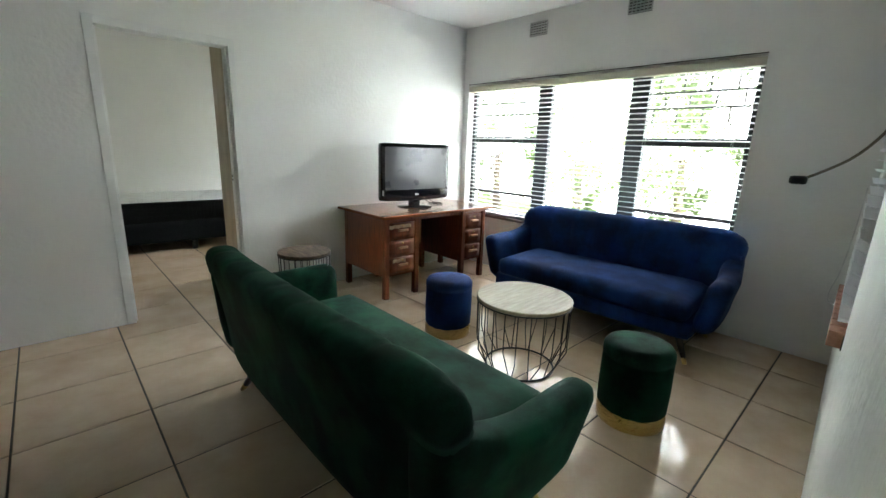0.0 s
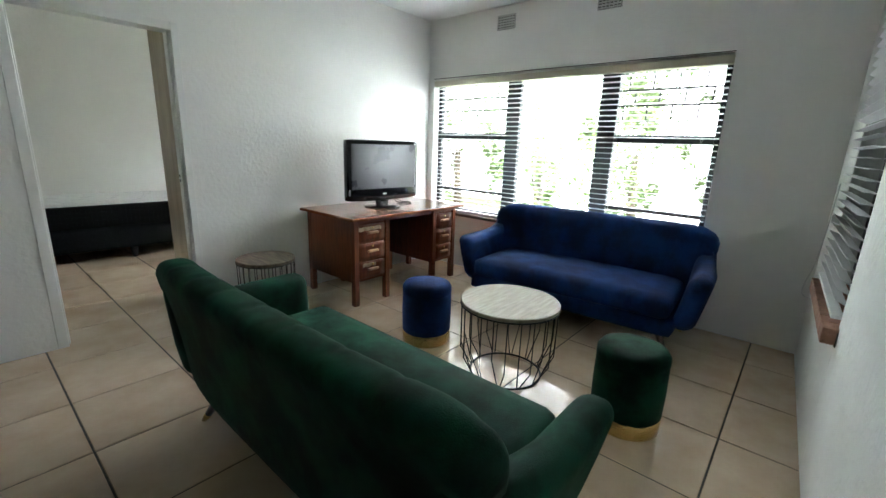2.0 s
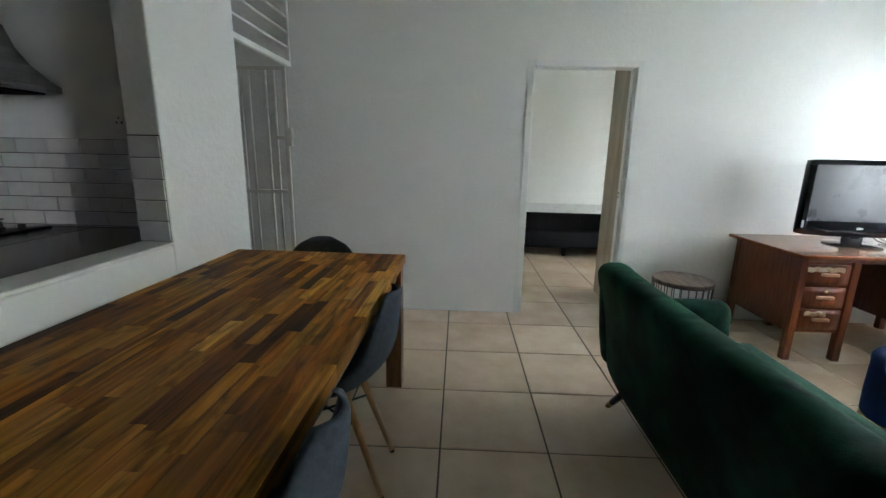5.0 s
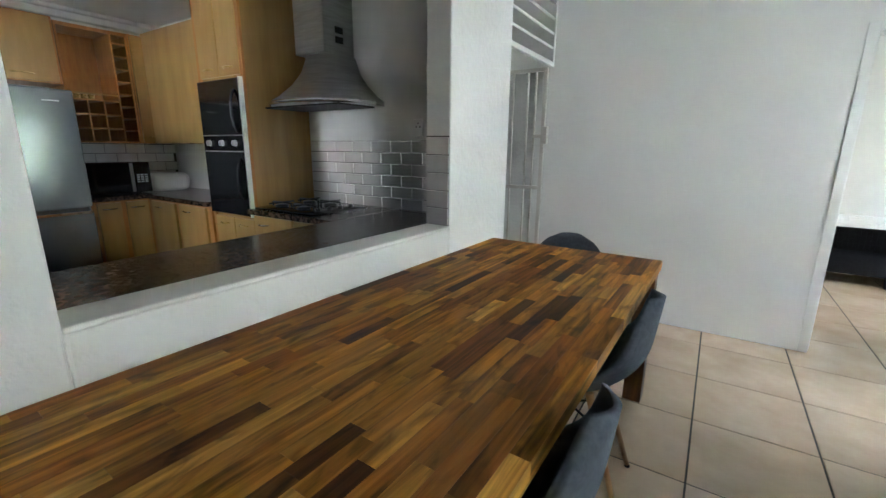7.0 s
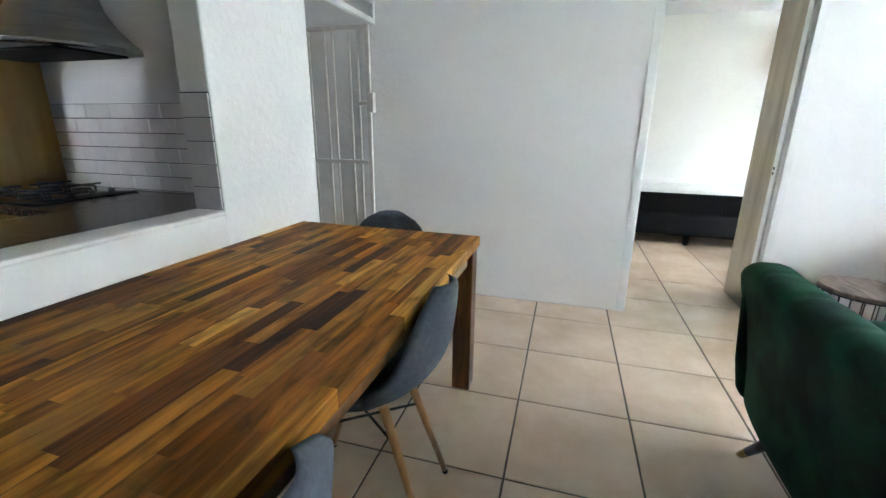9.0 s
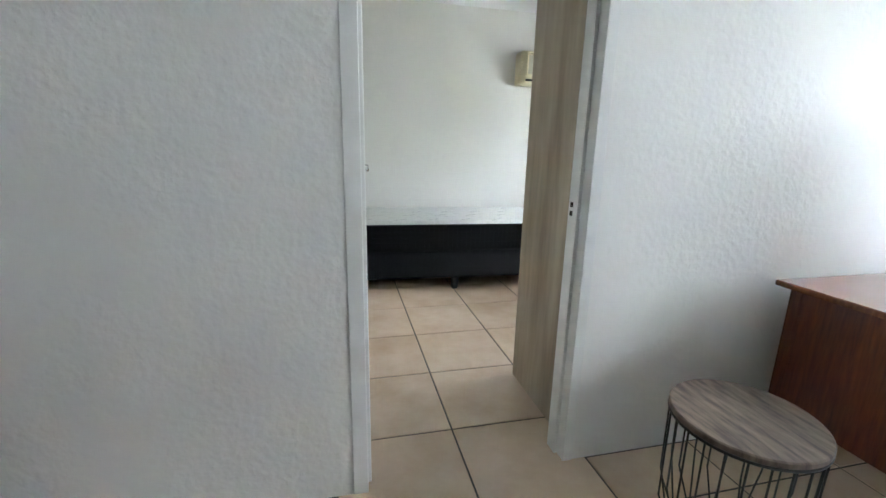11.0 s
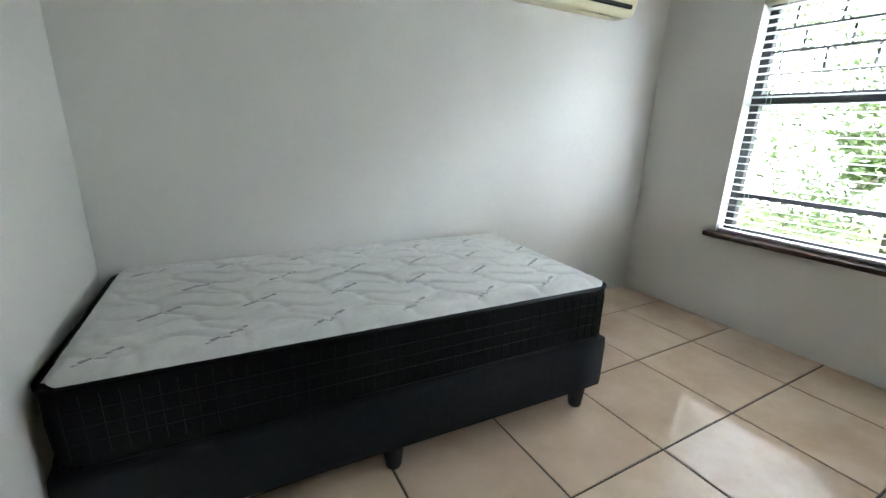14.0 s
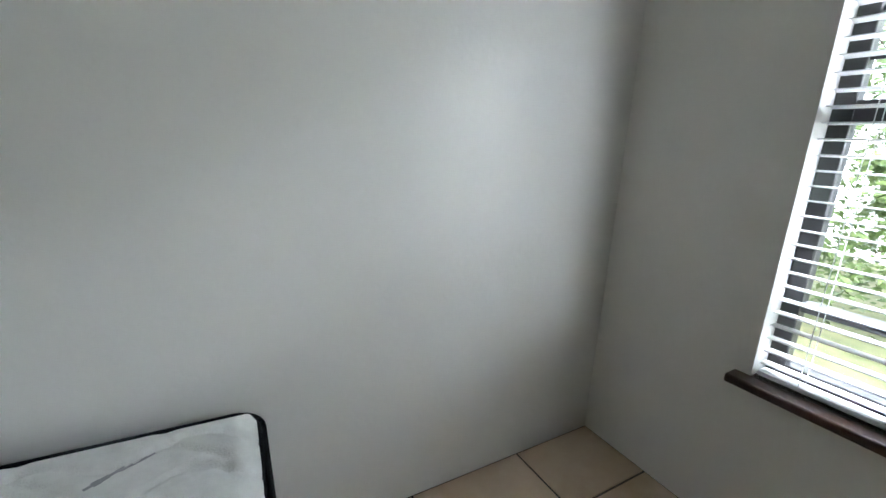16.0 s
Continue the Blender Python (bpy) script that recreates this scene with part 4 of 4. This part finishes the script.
def air_conditioner():
    r = thing("air_conditioner", "aged cream wall air conditioner with mesh front", "air conditioner", (2.37, BN, 1.88))
    hw, d, h = 0.53, 0.19, 0.32

    def sh(p, u):
        return Vector((p.x, p.y + (0.04 * max(0, -u.z) if u.y < 0 else 0), p.z))

    soft_block("case", (hw, d / 2, h / 2), 0.018, (0, -d / 2, h / 2), CREAM_PLASTIC, r, cuts=(12, 6, 8), shape=sh)
    boxes("front_frame", [(-hw + 0.05, hw - 0.05, -d - 0.012, -d + 0.01, h - 0.045, h - 0.02), (-hw + 0.05, -hw + 0.07, -d - 0.010, -d + 0.02, 0.10, h - 0.045), (hw - 0.07, hw - 0.05, -d - 0.010, -d + 0.02, 0.10, h - 0.045), (-hw + 0.05, hw - 0.05, -d - 0.008, -d + 0.03, 0.085, 0.10)], CREAM_PLASTIC, r, bevel=0.004)
    box("mesh_grille", -hw + 0.07, hw - 0.07, -d - 0.004, -d + 0.02, 0.10, h - 0.045, GRILLE, r)
    box("outlet_slot", -hw + 0.06, hw - 0.06, -d + 0.012, -d + 0.03, 0.035, 0.055, DARK, r)
    boxes("marking", [(-hw + 0.08 + i * 0.012, -hw + 0.088 + i * 0.012, -d - 0.0135, -d - 0.011, h - 0.036, h - 0.030) for i in range(4)], DARK, r)


air_conditioner()


# ---- kitchen ----
ledge = structure(boxes("counter_ledge", [(W - 0.15, W + 0.004, KO[0], KO[1], 0.906, 0.922)], PLASTER, bevel=0.006), "white plastered ledge of the serving hatch")
ledge.matrix_basis = WEST_SKEW


def kitchen_counters():
    c = thing("kitchen_counter", "speckled brown granite counter on maple cabinets", "counter", (0, 0, 0))
    boxes("worktop", [(-2.44, W - 0.152, KS + 0.02, KN - 0.003, 0.868, 0.903), (-3.28, -2.44, -1.06, KN - 0.003, 0.868, 0.903)], GRANITE, c, bevel=0.006, label="polished granite worktop")
    boxes("carcass", [(-2.38, W - 0.16, KS + 0.03, KN - 0.01, 0.0, 0.867), (-3.28, -2.38, -1.0, KN - 0.01, 0.1, 0.867)], MAPLE_DARK, c)
    for i in range(2):
        x = -3.26 + i * 0.42
        d = box("door", x, x + 0.40, -1.022, -1.002, 0.12, 0.855, MAPLE, c, bevel=0.002)
        tube("handle", [(x + 0.06, -1.022, 0.80), (x + 0.07, -1.05, 0.80), (x + 0.15, -1.05, 0.80), (x + 0.16, -1.022, 0.80)], 0.005, CHROME, d)
    c2 = thing("kitchen_counter", "brown granite counter on maple cabinets beside the fridge", "counter", (0, 0, 0))
    boxes("worktop", [(KW + 0.003, -4.83, -1.42, KN - 0.003, 0.868, 0.905), (-4.83, -3.86, -1.03, KN - 0.003, 0.868, 0.905)], GRANITE, c2, bevel=0.006)
    boxes("carcass", [(KW + 0.01, -4.89, -1.42, KN - 0.01, 0.1, 0.867), (-4.89, -3.86, -0.99, KN - 0.01, 0.1, 0.867)], MAPLE_DARK, c2)
    for y in (-1.41, -1.20):
        d = box("door", -4.888, -4.868, y + 0.02, y + 0.19, 0.12, 0.85, MAPLE, c2, bevel=0.002)
        tube("handle", [(-4.868, y + 0.05, 0.80), (-4.845, y + 0.06, 0.80), (-4.845, y + 0.15, 0.80), (-4.868, y + 0.16, 0.80)], 0.005, CHROME, d)
    for x in (-4.84, -4.36):
        d = box("door", x + 0.03, x + 0.44, -1.01, -0.991, 0.12, 0.85, MAPLE, c2, bevel=0.002)
        tube("handle", [(x + 0.1, -1.01, 0.80), (x + 0.11, -1.03, 0.80), (x + 0.2, -1.03, 0.80), (x + 0.21, -1.01, 0.80)], 0.005, CHROME, d)


kitchen_counters()


def oven_tower():
    r = thing("oven_cabinet", "tall maple cabinet holding a black double oven", "cabinet", (0, 0, 0))
    x0, x1, y0, y1 = -3.84, -3.29, -0.985, KN - 0.004
    box("body", x0, x1, y0 + 0.02, y1, 0.0, KH - 0.004, TOWER_VENEER, r, bevel=0.002)
    boxes("edging", [(x1 - 0.03, x1 + 0.002, y0 + 0.002, y0 + 0.02, 0.0, KH - 0.005), (x0, x0 + 0.03, y0 + 0.002, y0 + 0.02, 0.0, KH - 0.005)], MAPLE_DARK, r)
    for i in range(2):
        a = x0 + 0.03 + i * 0.245
        d = box("door", a + 0.002, a + 0.24, y0, y0 + 0.019, 1.80, KH - 0.03, MAPLE, r, bevel=0.002)
        tube("handle", [(a + 0.07, y0, 1.85), (a + 0.08, y0 - 0.025, 1.85), (a + 0.16, y0 - 0.025, 1.85), (a + 0.17, y0, 1.85)], 0.006, BRASS, d)
        d = box("door", a + 0.002, a + 0.24, y0, y0 + 0.019, 0.12, 0.81, MAPLE, r, bevel=0.002)
        tube("handle", [(a + 0.07, y0, 0.76), (a + 0.08, y0 - 0.025, 0.76), (a + 0.16, y0 - 0.025, 0.76), (a + 0.17, y0, 0.76)], 0.006, BRASS, d)
    o = thing("double_oven", "built-in black glass double oven with round knobs", "oven", (0, 0, 0))
    box("front", x0 + 0.02, x1 - 0.02, y0 - 0.024, y0 - 0.001, 0.84, 1.775, BLACK_GLOSS, o, bevel=0.003)
    boxes("trim", [(x1 - 0.02, x1 - 0.002, y0 - 0.03, y0 - 0.001, 0.835, 1.78)], TRIM, o, bevel=0.002)
    boxes("panel_line", [(x0 + 0.02, x1 - 0.02, y0 - 0.027, y0 - 0.023, 1.29, 1.297), (x0 + 0.02, x1 - 0.02, y0 - 0.027, y0 - 0.023, 1.40, 1.407)], STEEL, o)
    for i in range(3):
        k = lathe("knob", [(0, 0), (0.022, 0), (0.019, 0.022), (0, 0.024)], STEEL, o, steps=20)
        k.matrix_basis = Matrix.Translation((x0 + 0.11 + i * 0.16, y0 - 0.024, 1.35)) @ Matrix.Rotation(radians(90), 4, "X")
    for z in (1.70, 1.24):
        tube("handle", [(x1 - 0.08, y0 - 0.024, z), (x1 - 0.08, y0 - 0.06, z - 0.04), (x1 - 0.08, y0 - 0.06, z - 0.24), (x1 - 0.08, y0 - 0.024, z - 0.28)], 0.009, BLACK_GLOSS, o)


oven_tower()


def cooker_hood():
    r = thing("cooker_hood", "dark stainless steel chimney cooker hood", "cooker hood", (-2.93, KN - 0.004, 1.60))
    bm = bmesh.new()
    rows = []
    n = 28
    levels = [(1.0, 0.0), (1.0, 0.03), (0.86, 0.065), (0.64, 0.14), (0.48, 0.22), (0.37, 0.33)]
    for s, z in levels:
        row = [(-0.405 * s, 0.0, z)]
        for i in range(n + 1):
            a = math.pi * i / n
            ex = -0.405 * s * math.cos(a)
            ey = -0.10 - (0.38 * s) * math.sin(a) ** 0.8
            row.append((ex, ey if s > 0.3 else ey, z))
        row.append((0.405 * s, 0.0, z))
        rows.append([bm.verts.new(p) for p in row])
    for a, b in zip(rows, rows[1:]):
        for i in range(len(a)):
            j = (i + 1) % len(a)
            bm.faces.new((a[i], a[j], b[j], b[i]))
    bm.faces.new(rows[0])
    bm.faces.new(rows[-1])
    finish("canopy", bm, STEEL, r, smooth=False, bevel=0)
    tube("rim", [(-0.407 * math.cos(math.pi * i / 40), -0.10 - 0.383 * math.sin(math.pi * i / 40) ** 0.8, 0.014) for i in range(41)], 0.012, CHROME, r, label="bright steel rim")
    box("flue", -0.14, 0.14, -0.27, 0.0, 0.33, KH - 1.6 - 0.002, STEEL, r, bevel=0.004)
    boxes("flue_slot", [(0.1405, 0.143, -0.17, -0.10, 0.40, 0.44), (0.1405, 0.143, -0.17, -0.10, 0.46, 0.50)], DARK, r)
    boxes("filter", [(-0.36, 0.36, -0.38, -0.05, -0.012, -0.002)], DARK, r)


cooker_hood()


def hob():
    r = thing("gas_hob", "black gas hob with iron pan supports", "hob", (-2.96, -0.76, 0.9035))
    soft_block("plate", (0.30, 0.25, 0.006), 0.004, (0, 0, 0.006), BLACK_GLOSS, r, cuts=(4, 4, 2))
    for x in (-0.17, 0.06):
        for y in (-0.12, 0.12):
            b = lathe("burner", [(0, 0.012), (0.045, 0.012), (0.045, 0.024), (0.03, 0.03), (0, 0.03)], BLACK_STEEL, r, at=(x, y), steps=20)
            rods("pan_support", [((x - 0.1, y, 0.042), (x + 0.1, y, 0.042), 0.006), ((x, y - 0.1, 0.042), (x, y + 0.1, 0.042), 0.006), ((x - 0.1, y, 0.012), (x - 0.1, y, 0.042), 0.006), ((x + 0.1, y, 0.012), (x + 0.1, y, 0.042), 0.006)], BLACK_STEEL, r)
    for i in range(4):
        lathe("knob", [(0, 0.012), (0.018, 0.012), (0.015, 0.032), (0, 0.033)], BLACK_STEEL, r, at=(0.235, -0.15 + i * 0.1), steps=16)


hob()


def fridge():
    r = thing("fridge", "tall silver fridge freezer beside the counter", "fridge", (-5.06, -1.77, 0))
    box("body", -0.33, 0.28, -0.31, 0.31, 0.02, 1.735, FRIDGE, r, bevel=0.006)
    for z0, z1 in ((0.05, 0.82), (0.85, 1.73)):
        d = box("door", 0.283, 0.335, -0.31, 0.31, z0, z1, FRIDGE, r, bevel=0.012, seg=3)
    box("handle_recess", 0.284, 0.337, -0.28, 0.28, 0.822, 0.848, DARK, r)
    boxes("handle_edge", [(0.336, 0.342, -0.30, 0.30, 0.80, 0.818)], CHROME, r)
    box("badge", 0.335, 0.337, 0.12, 0.22, 1.64, 1.65, SILVER, r)


fridge()


def wall_units():
    xf, xb = -5.08, KW + 0.003
    r = thing("wall_cabinet", "maple wall cabinet above the fridge", "cabinet", (0, 0, 0), group="kitchen wall cabinets")
    box("body", xb, xf, -2.12, -1.40, 1.80, 2.30, MAPLE_DARK, r, bevel=0.002)
    for y in (-2.11, -1.76):
        d = box("door", xf, xf + 0.02, y + 0.03, y + 0.34, 1.81, 2.29, MAPLE, r, bevel=0.002)
        tube("handle", [(xf + 0.02, y + 0.06, 1.86), (xf + 0.045, y + 0.07, 1.86), (xf + 0.045, y + 0.18, 1.86), (xf + 0.02, y + 0.19, 1.86)], 0.005, BRASS, d)
    w = thing("wine_rack", "open maple shelf unit with square wine rack", "shelf", (0, 0, 0), group="kitchen wall cabinets")
    y0, y1, z0, z1 = -1.395, -0.90, 1.35, 2.28
    sp = [(xb, xb + 0.01, y0, y1, z0, z1), (xb, xf, y0, y0 + 0.016, z0, z1), (xb, xf, y1 - 0.016, y1, z0, z1), (xb, xf, y0, y1, z1 - 0.03, z1 - 0.001), (xb, xf, y0 + 0.016, y1 - 0.016, z0, z0 + 0.014),
          (xb, xf, y1 - 0.13, y1 - 0.116, z0, z1)]
    for k in range(1, 9):
        z = z0 + k * (z1 - z0) / 9
        sp.append((xb + 0.01, xf - 0.002, y1 - 0.116, y1 - 0.016, z, z + 0.012))
    for k in range(1, 4):
        z = z0 + k * 0.115
        sp.append((xb + 0.01, xf - 0.002, y0 + 0.016, y1 - 0.13, z, z + 0.012))
    for k in (1, 2):
        y = y0 + 0.016 + k * 0.116
        sp.append((xb + 0.01, xf - 0.003, y, y + 0.012, z0, z0 + 0.345))
    boxes("shelving", sp, MAPLE_DARK, w, bevel=0.002)
    box("rail", xf - 0.01, xf, y0 + 0.016, y1 - 0.13, 1.745, 1.757, MAPLE, w)
    for i in range(4):
        g = thing("jar", "small amber jar on the open shelf", "jar", (-5.2, y0 + 0.06 + i * 0.05, 1.707), group="jars on the open shelf")
        lathe("glass", [(0, 0), (0.02, 0), (0.022, 0.05), (0.015, 0.06), (0, 0.06)], BRASS, g, steps=16)
    c = thing("wall_cabinet", "maple corner wall cabinet with brass handle", "cabinet", (0, 0, 0), group="kitchen wall cabinets")
    box("body", xb, xf, -0.895, KN - 0.004, 1.35, 2.28, MAPLE_DARK, c, bevel=0.002)
    d = box("door", xf, xf + 0.02, -0.885, -0.62, 1.36, 2.27, MAPLE, c, bevel=0.002)
    tube("handle", [(xf + 0.02, -0.84, 1.41), (xf + 0.045, -0.83, 1.41), (xf + 0.045, -0.74, 1.41), (xf + 0.02, -0.73, 1.41)], 0.005, BRASS, d)
    box("filler_panel", xf, -3.85, KN - 0.34, KN - 0.004, 1.35, 2.30, MAPLE, c, bevel=0.002)


wall_units()


def microwave():
    r = thing("microwave", "black microwave oven on the corner counter", "microwave", (-5.14, -1.16, 0.906))
    box("body", -0.18, 0.17, -0.24, 0.24, 0.01, 0.28, BLACK_GLOSS, r, bevel=0.006)
    box("door", 0.171, 0.19, -0.24, 0.10, 0.012, 0.278, BLACK_GLOSS, r, bevel=0.004)
    box("handle", 0.19, 0.205, 0.075, 0.10, 0.02, 0.27, STEEL, r, bevel=0.004)
    box("control_panel", 0.171, 0.188, 0.103, 0.238, 0.012, 0.278, BLACK_GLOSS, r, bevel=0.003)
    boxes("buttons", [(0.188, 0.190, 0.125 + 0.032 * i, 0.148 + 0.032 * i, 0.10 + 0.02 * j, 0.112 + 0.02 * j) for i in range(3) for j in range(4)], SILVER, r)
    b = thing("bread_bin", "rounded white bread bin on the counter", "bread bin", (-5.1, -0.72, 0.906))
    soft_block("body", (0.13, 0.17, 0.085), 0.06, (0, 0, 0.085), TRIM, b, cuts=(8, 10, 8))


microwave()


def socket():
    r = thing("wall_socket", "round pin wall socket above the tiles", "socket", (-2.24, KN, 1.45))
    box("plate", -0.035, 0.035, -0.008, 0, -0.05, 0.06, KITCHEN_PAINT, r, bevel=0.003)
    for x, z in ((0, 0.035), (-0.014, 0.012), (0.014, 0.012)):
        k = lathe("pin_hole", [(0, 0), (0.006, 0), (0, 0.001)], DARK, r, steps=10)
        k.matrix_basis = Matrix.Translation((x, -0.0085, z)) @ Matrix.Rotation(radians(90), 4, "X")


socket()


# ---- trunking, hanging cable ----
def hanging_cable():
    r = thing("cable_trunking", "grey trunking box with a loose hanging cable", "cable", (0, 0, 0))
    r.matrix_basis = SKEW
    boxes("box", [(0.86, 1.06, S + 0.002, S + 0.03, 1.585, 1.95)], VENT, r, bevel=0.003)
    boxes("tape", [(0.83, 1.10, S + 0.002, S + 0.034, 1.55, 1.59)], TRIM, r, bevel=0.003)
    tube("cable", [(0.90, S + 0.015, 1.555), (0.89, S + 0.02, 1.48), (0.85, S + 0.04, 1.40), (0.80, S + 0.075, 1.34), (0.75, S + 0.11, 1.312), (0.705, S + 0.135, 1.297)], 0.0024, CABLE, r)
    soft_block("connector", (0.012, 0.012, 0.007), 0.004, (0.695, S + 0.142, 1.294), BLACK_STEEL, r, cuts=(3, 5, 3))


hanging_cable()


# ---- garden ----
def garden_tree(at, seed, spread, height):
    rng = random.Random(seed)
    r = thing("tree", "leafy green garden tree outside the window", "tree", at, group="garden trees")
    bm = bmesh.new()
    rod(bm, (0, 0, 0), (0.05, 0.1, height * 0.45), 0.11, 0.07, n=8)
    tips = []
    for i in range(14):
        a = rng.uniform(0, 6.28)
        b = Vector((math.cos(a) * spread * rng.uniform(0.4, 1), math.sin(a) * spread * rng.uniform(0.5, 1.1), height * rng.uniform(0.15, 1.0)))
        rod(bm, (0.03, 0.05, height * rng.uniform(0.15, 0.45)), b, 0.014, 0.004, n=6)
        tips.append(b)
    finish("trunk", bm, BARK, r, smooth=True)
    bm = bmesh.new()
    for b in tips:
        for k in range(430):
            c = b + Vector((rng.gauss(0, 0.33), rng.gauss(0, 0.36), rng.gauss(0, 0.34)))
            if c.z < 0.02:
                continue
            u = Vector((rng.gauss(0, 1), rng.gauss(0, 1), rng.gauss(0, 0.6))).normalized()
            v = u.orthogonal().normalized()
            s = rng.uniform(0.03, 0.06)
            bm.faces.new([bm.verts.new(c + u * s), bm.verts.new(c + v * s * 0.45), bm.verts.new(c - u * s), bm.verts.new(c - v * s * 0.45)])
    finish("foliage", bm, LEAF, r, kind="stuff")


for i, (p, sp, h) in enumerate((((7.2, 3.3, -0.3), 1.2, 3.4), ((7.6, 5.4, -0.3), 1.3, 3.2), ((7.4, 1.4, -0.3), 1.1, 3.0), ((9.4, 0.2, -0.3), 1.0, 3.4))):
    garden_tree(p, 11 + i, sp, h)


# ---- wall and floor tiles ----
def tile_mesh(w, h, t, name):
    bm = bmesh.new()
    e = 0.0022
    lo = [bm.verts.new((x, y, 0)) for x, y in ((-w / 2, -h / 2), (w / 2, -h / 2), (w / 2, h / 2), (-w / 2, h / 2))]
    md = [bm.verts.new((v.co.x, v.co.y, t - e)) for v in lo]
    hi = [bm.verts.new((v.co.x - math.copysign(e, v.co.x), v.co.y - math.copysign(e, v.co.y), t)) for v in lo]
    for a, b in ((lo, md), (md, hi)):
        for i in range(4):
            bm.faces.new((a[i], a[(i + 1) % 4], b[(i + 1) % 4], b[i]))
    bm.faces.new(hi)
    bm.faces.new(lo[::-1])
    me = bpy.data.meshes.new(name)
    bm.to_mesh(me)
    bm.free()
    return me


meshes = {}


def tile_at(w, h, t, material, parent, m):
    key = (round(w, 3), round(h, 3), material.name)
    if key not in meshes:
        meshes[key] = tile_mesh(w, h, t, "tile")
        meshes[key].materials.append(material)
    ob = new("tile", meshes[key])
    ob.parent, ob.matrix_basis = parent, m


back = structure(box("splashback", -3.285, -1.885, KN - 0.005, KN - 0.001, 0.905, 1.375, TILE_GROUT), "white subway tile splashback with dark joints")
for k in range(6):
    z = 0.910 + k * 0.0778
    x = -3.28 - (0.09 if k % 2 else 0.0)
    while x < -1.89:
        a, b = max(x, -3.28), min(x + 0.176, -1.888)
        if b - a > 0.03:
            tile_at(b - a - 0.001, 0.0735, 0.007, KITCHEN_TILE, back, Matrix.Translation(((a + b) / 2, KN - 0.005, z + 0.0368)) @ Matrix.Rotation(radians(90), 4, "X"))
        x += 0.180
jamb = structure(box("jamb_tiling", W - 0.148, W - 0.004, KO[1] - 0.003, KO[1] - 0.0005, 0.923, 1.39, TILE_GROUT), "white tiles on the hatch reveal")
jamb.matrix_basis = WEST_SKEW
for k in range(5):
    tile_at(0.142, 0.0895, 0.006, KITCHEN_TILE, jamb, Matrix.Translation((W - 0.076, KO[1] - 0.003, 0.97 + k * 0.0925)) @ Matrix.Rotation(radians(90), 4, "X"))
back2 = structure(box("splashback_west", KW + 0.001, KW + 0.005, -1.42, KN - 0.006, 0.906, 1.348, TILE_GROUT), "white subway tile splashback behind the microwave")
for k in range(5):
    z = 0.910 + k * 0.087
    y = -1.42 - (0.08 if k % 2 else 0)
    while y < KN - 0.02:
        a, b = max(y, -1.418), min(y + 0.166, KN - 0.01)
        if b - a > 0.03:
            tile_at(b - a - 0.001, 0.0825, 0.007, KITCHEN_TILE, back2, Matrix.Translation((KW + 0.005, (a + b) / 2, z + 0.0412)) @ Matrix.Rotation(radians(90), 4, "Z") @ Matrix.Rotation(radians(90), 4, "X"))
        y += 0.170

floor = structure(box("floor", KW - 0.2, E, -4.7, BN, -0.12, -0.0035, GROUT), "glossy cream floor tiles with dark grout")


def lay(x0, x1, y0, y1, ox, oy, step=0.5, gap=0.008):
    i = math.floor((x0 - ox) / step)
    while ox + i * step < x1 - 0.01:
        a, b = max(x0, ox + i * step), min(x1, ox + (i + 1) * step)
        j = math.floor((y0 - oy) / step)
        while oy + j * step < y1 - 0.01:
            c, d = max(y0, oy + j * step), min(y1, oy + (j + 1) * step)
            if b - a > 0.015 and d - c > 0.015:
                tile_at(b - a - gap, d - c - gap, 0.008, TILE, floor, Matrix.Translation(((a + b) / 2, (c + d) / 2, -0.008 + random.uniform(-0.0004, 0.0004))))
            j += 1
        i += 1


lay(W - 1.6, E, -4.5, 0.5, 0, 0)
lay(W - 1.6, 0.0, 0.5, N, 0, 0)
lay(1.0, E, 0.5, N, 0, 0)
for a, b in ((0.0, 0.5), (0.5, 1.0)):
    tile_at(b - a - 0.008, 0.55 - 0.008, 0.008, TILE, floor, Matrix.Translation(((a + b) / 2, 0.775, -0.008)))
lay(BW, E, 1.05, BN, 0, 1.05)
lay(1.0, E, BS, 1.05, 0, 0.55)
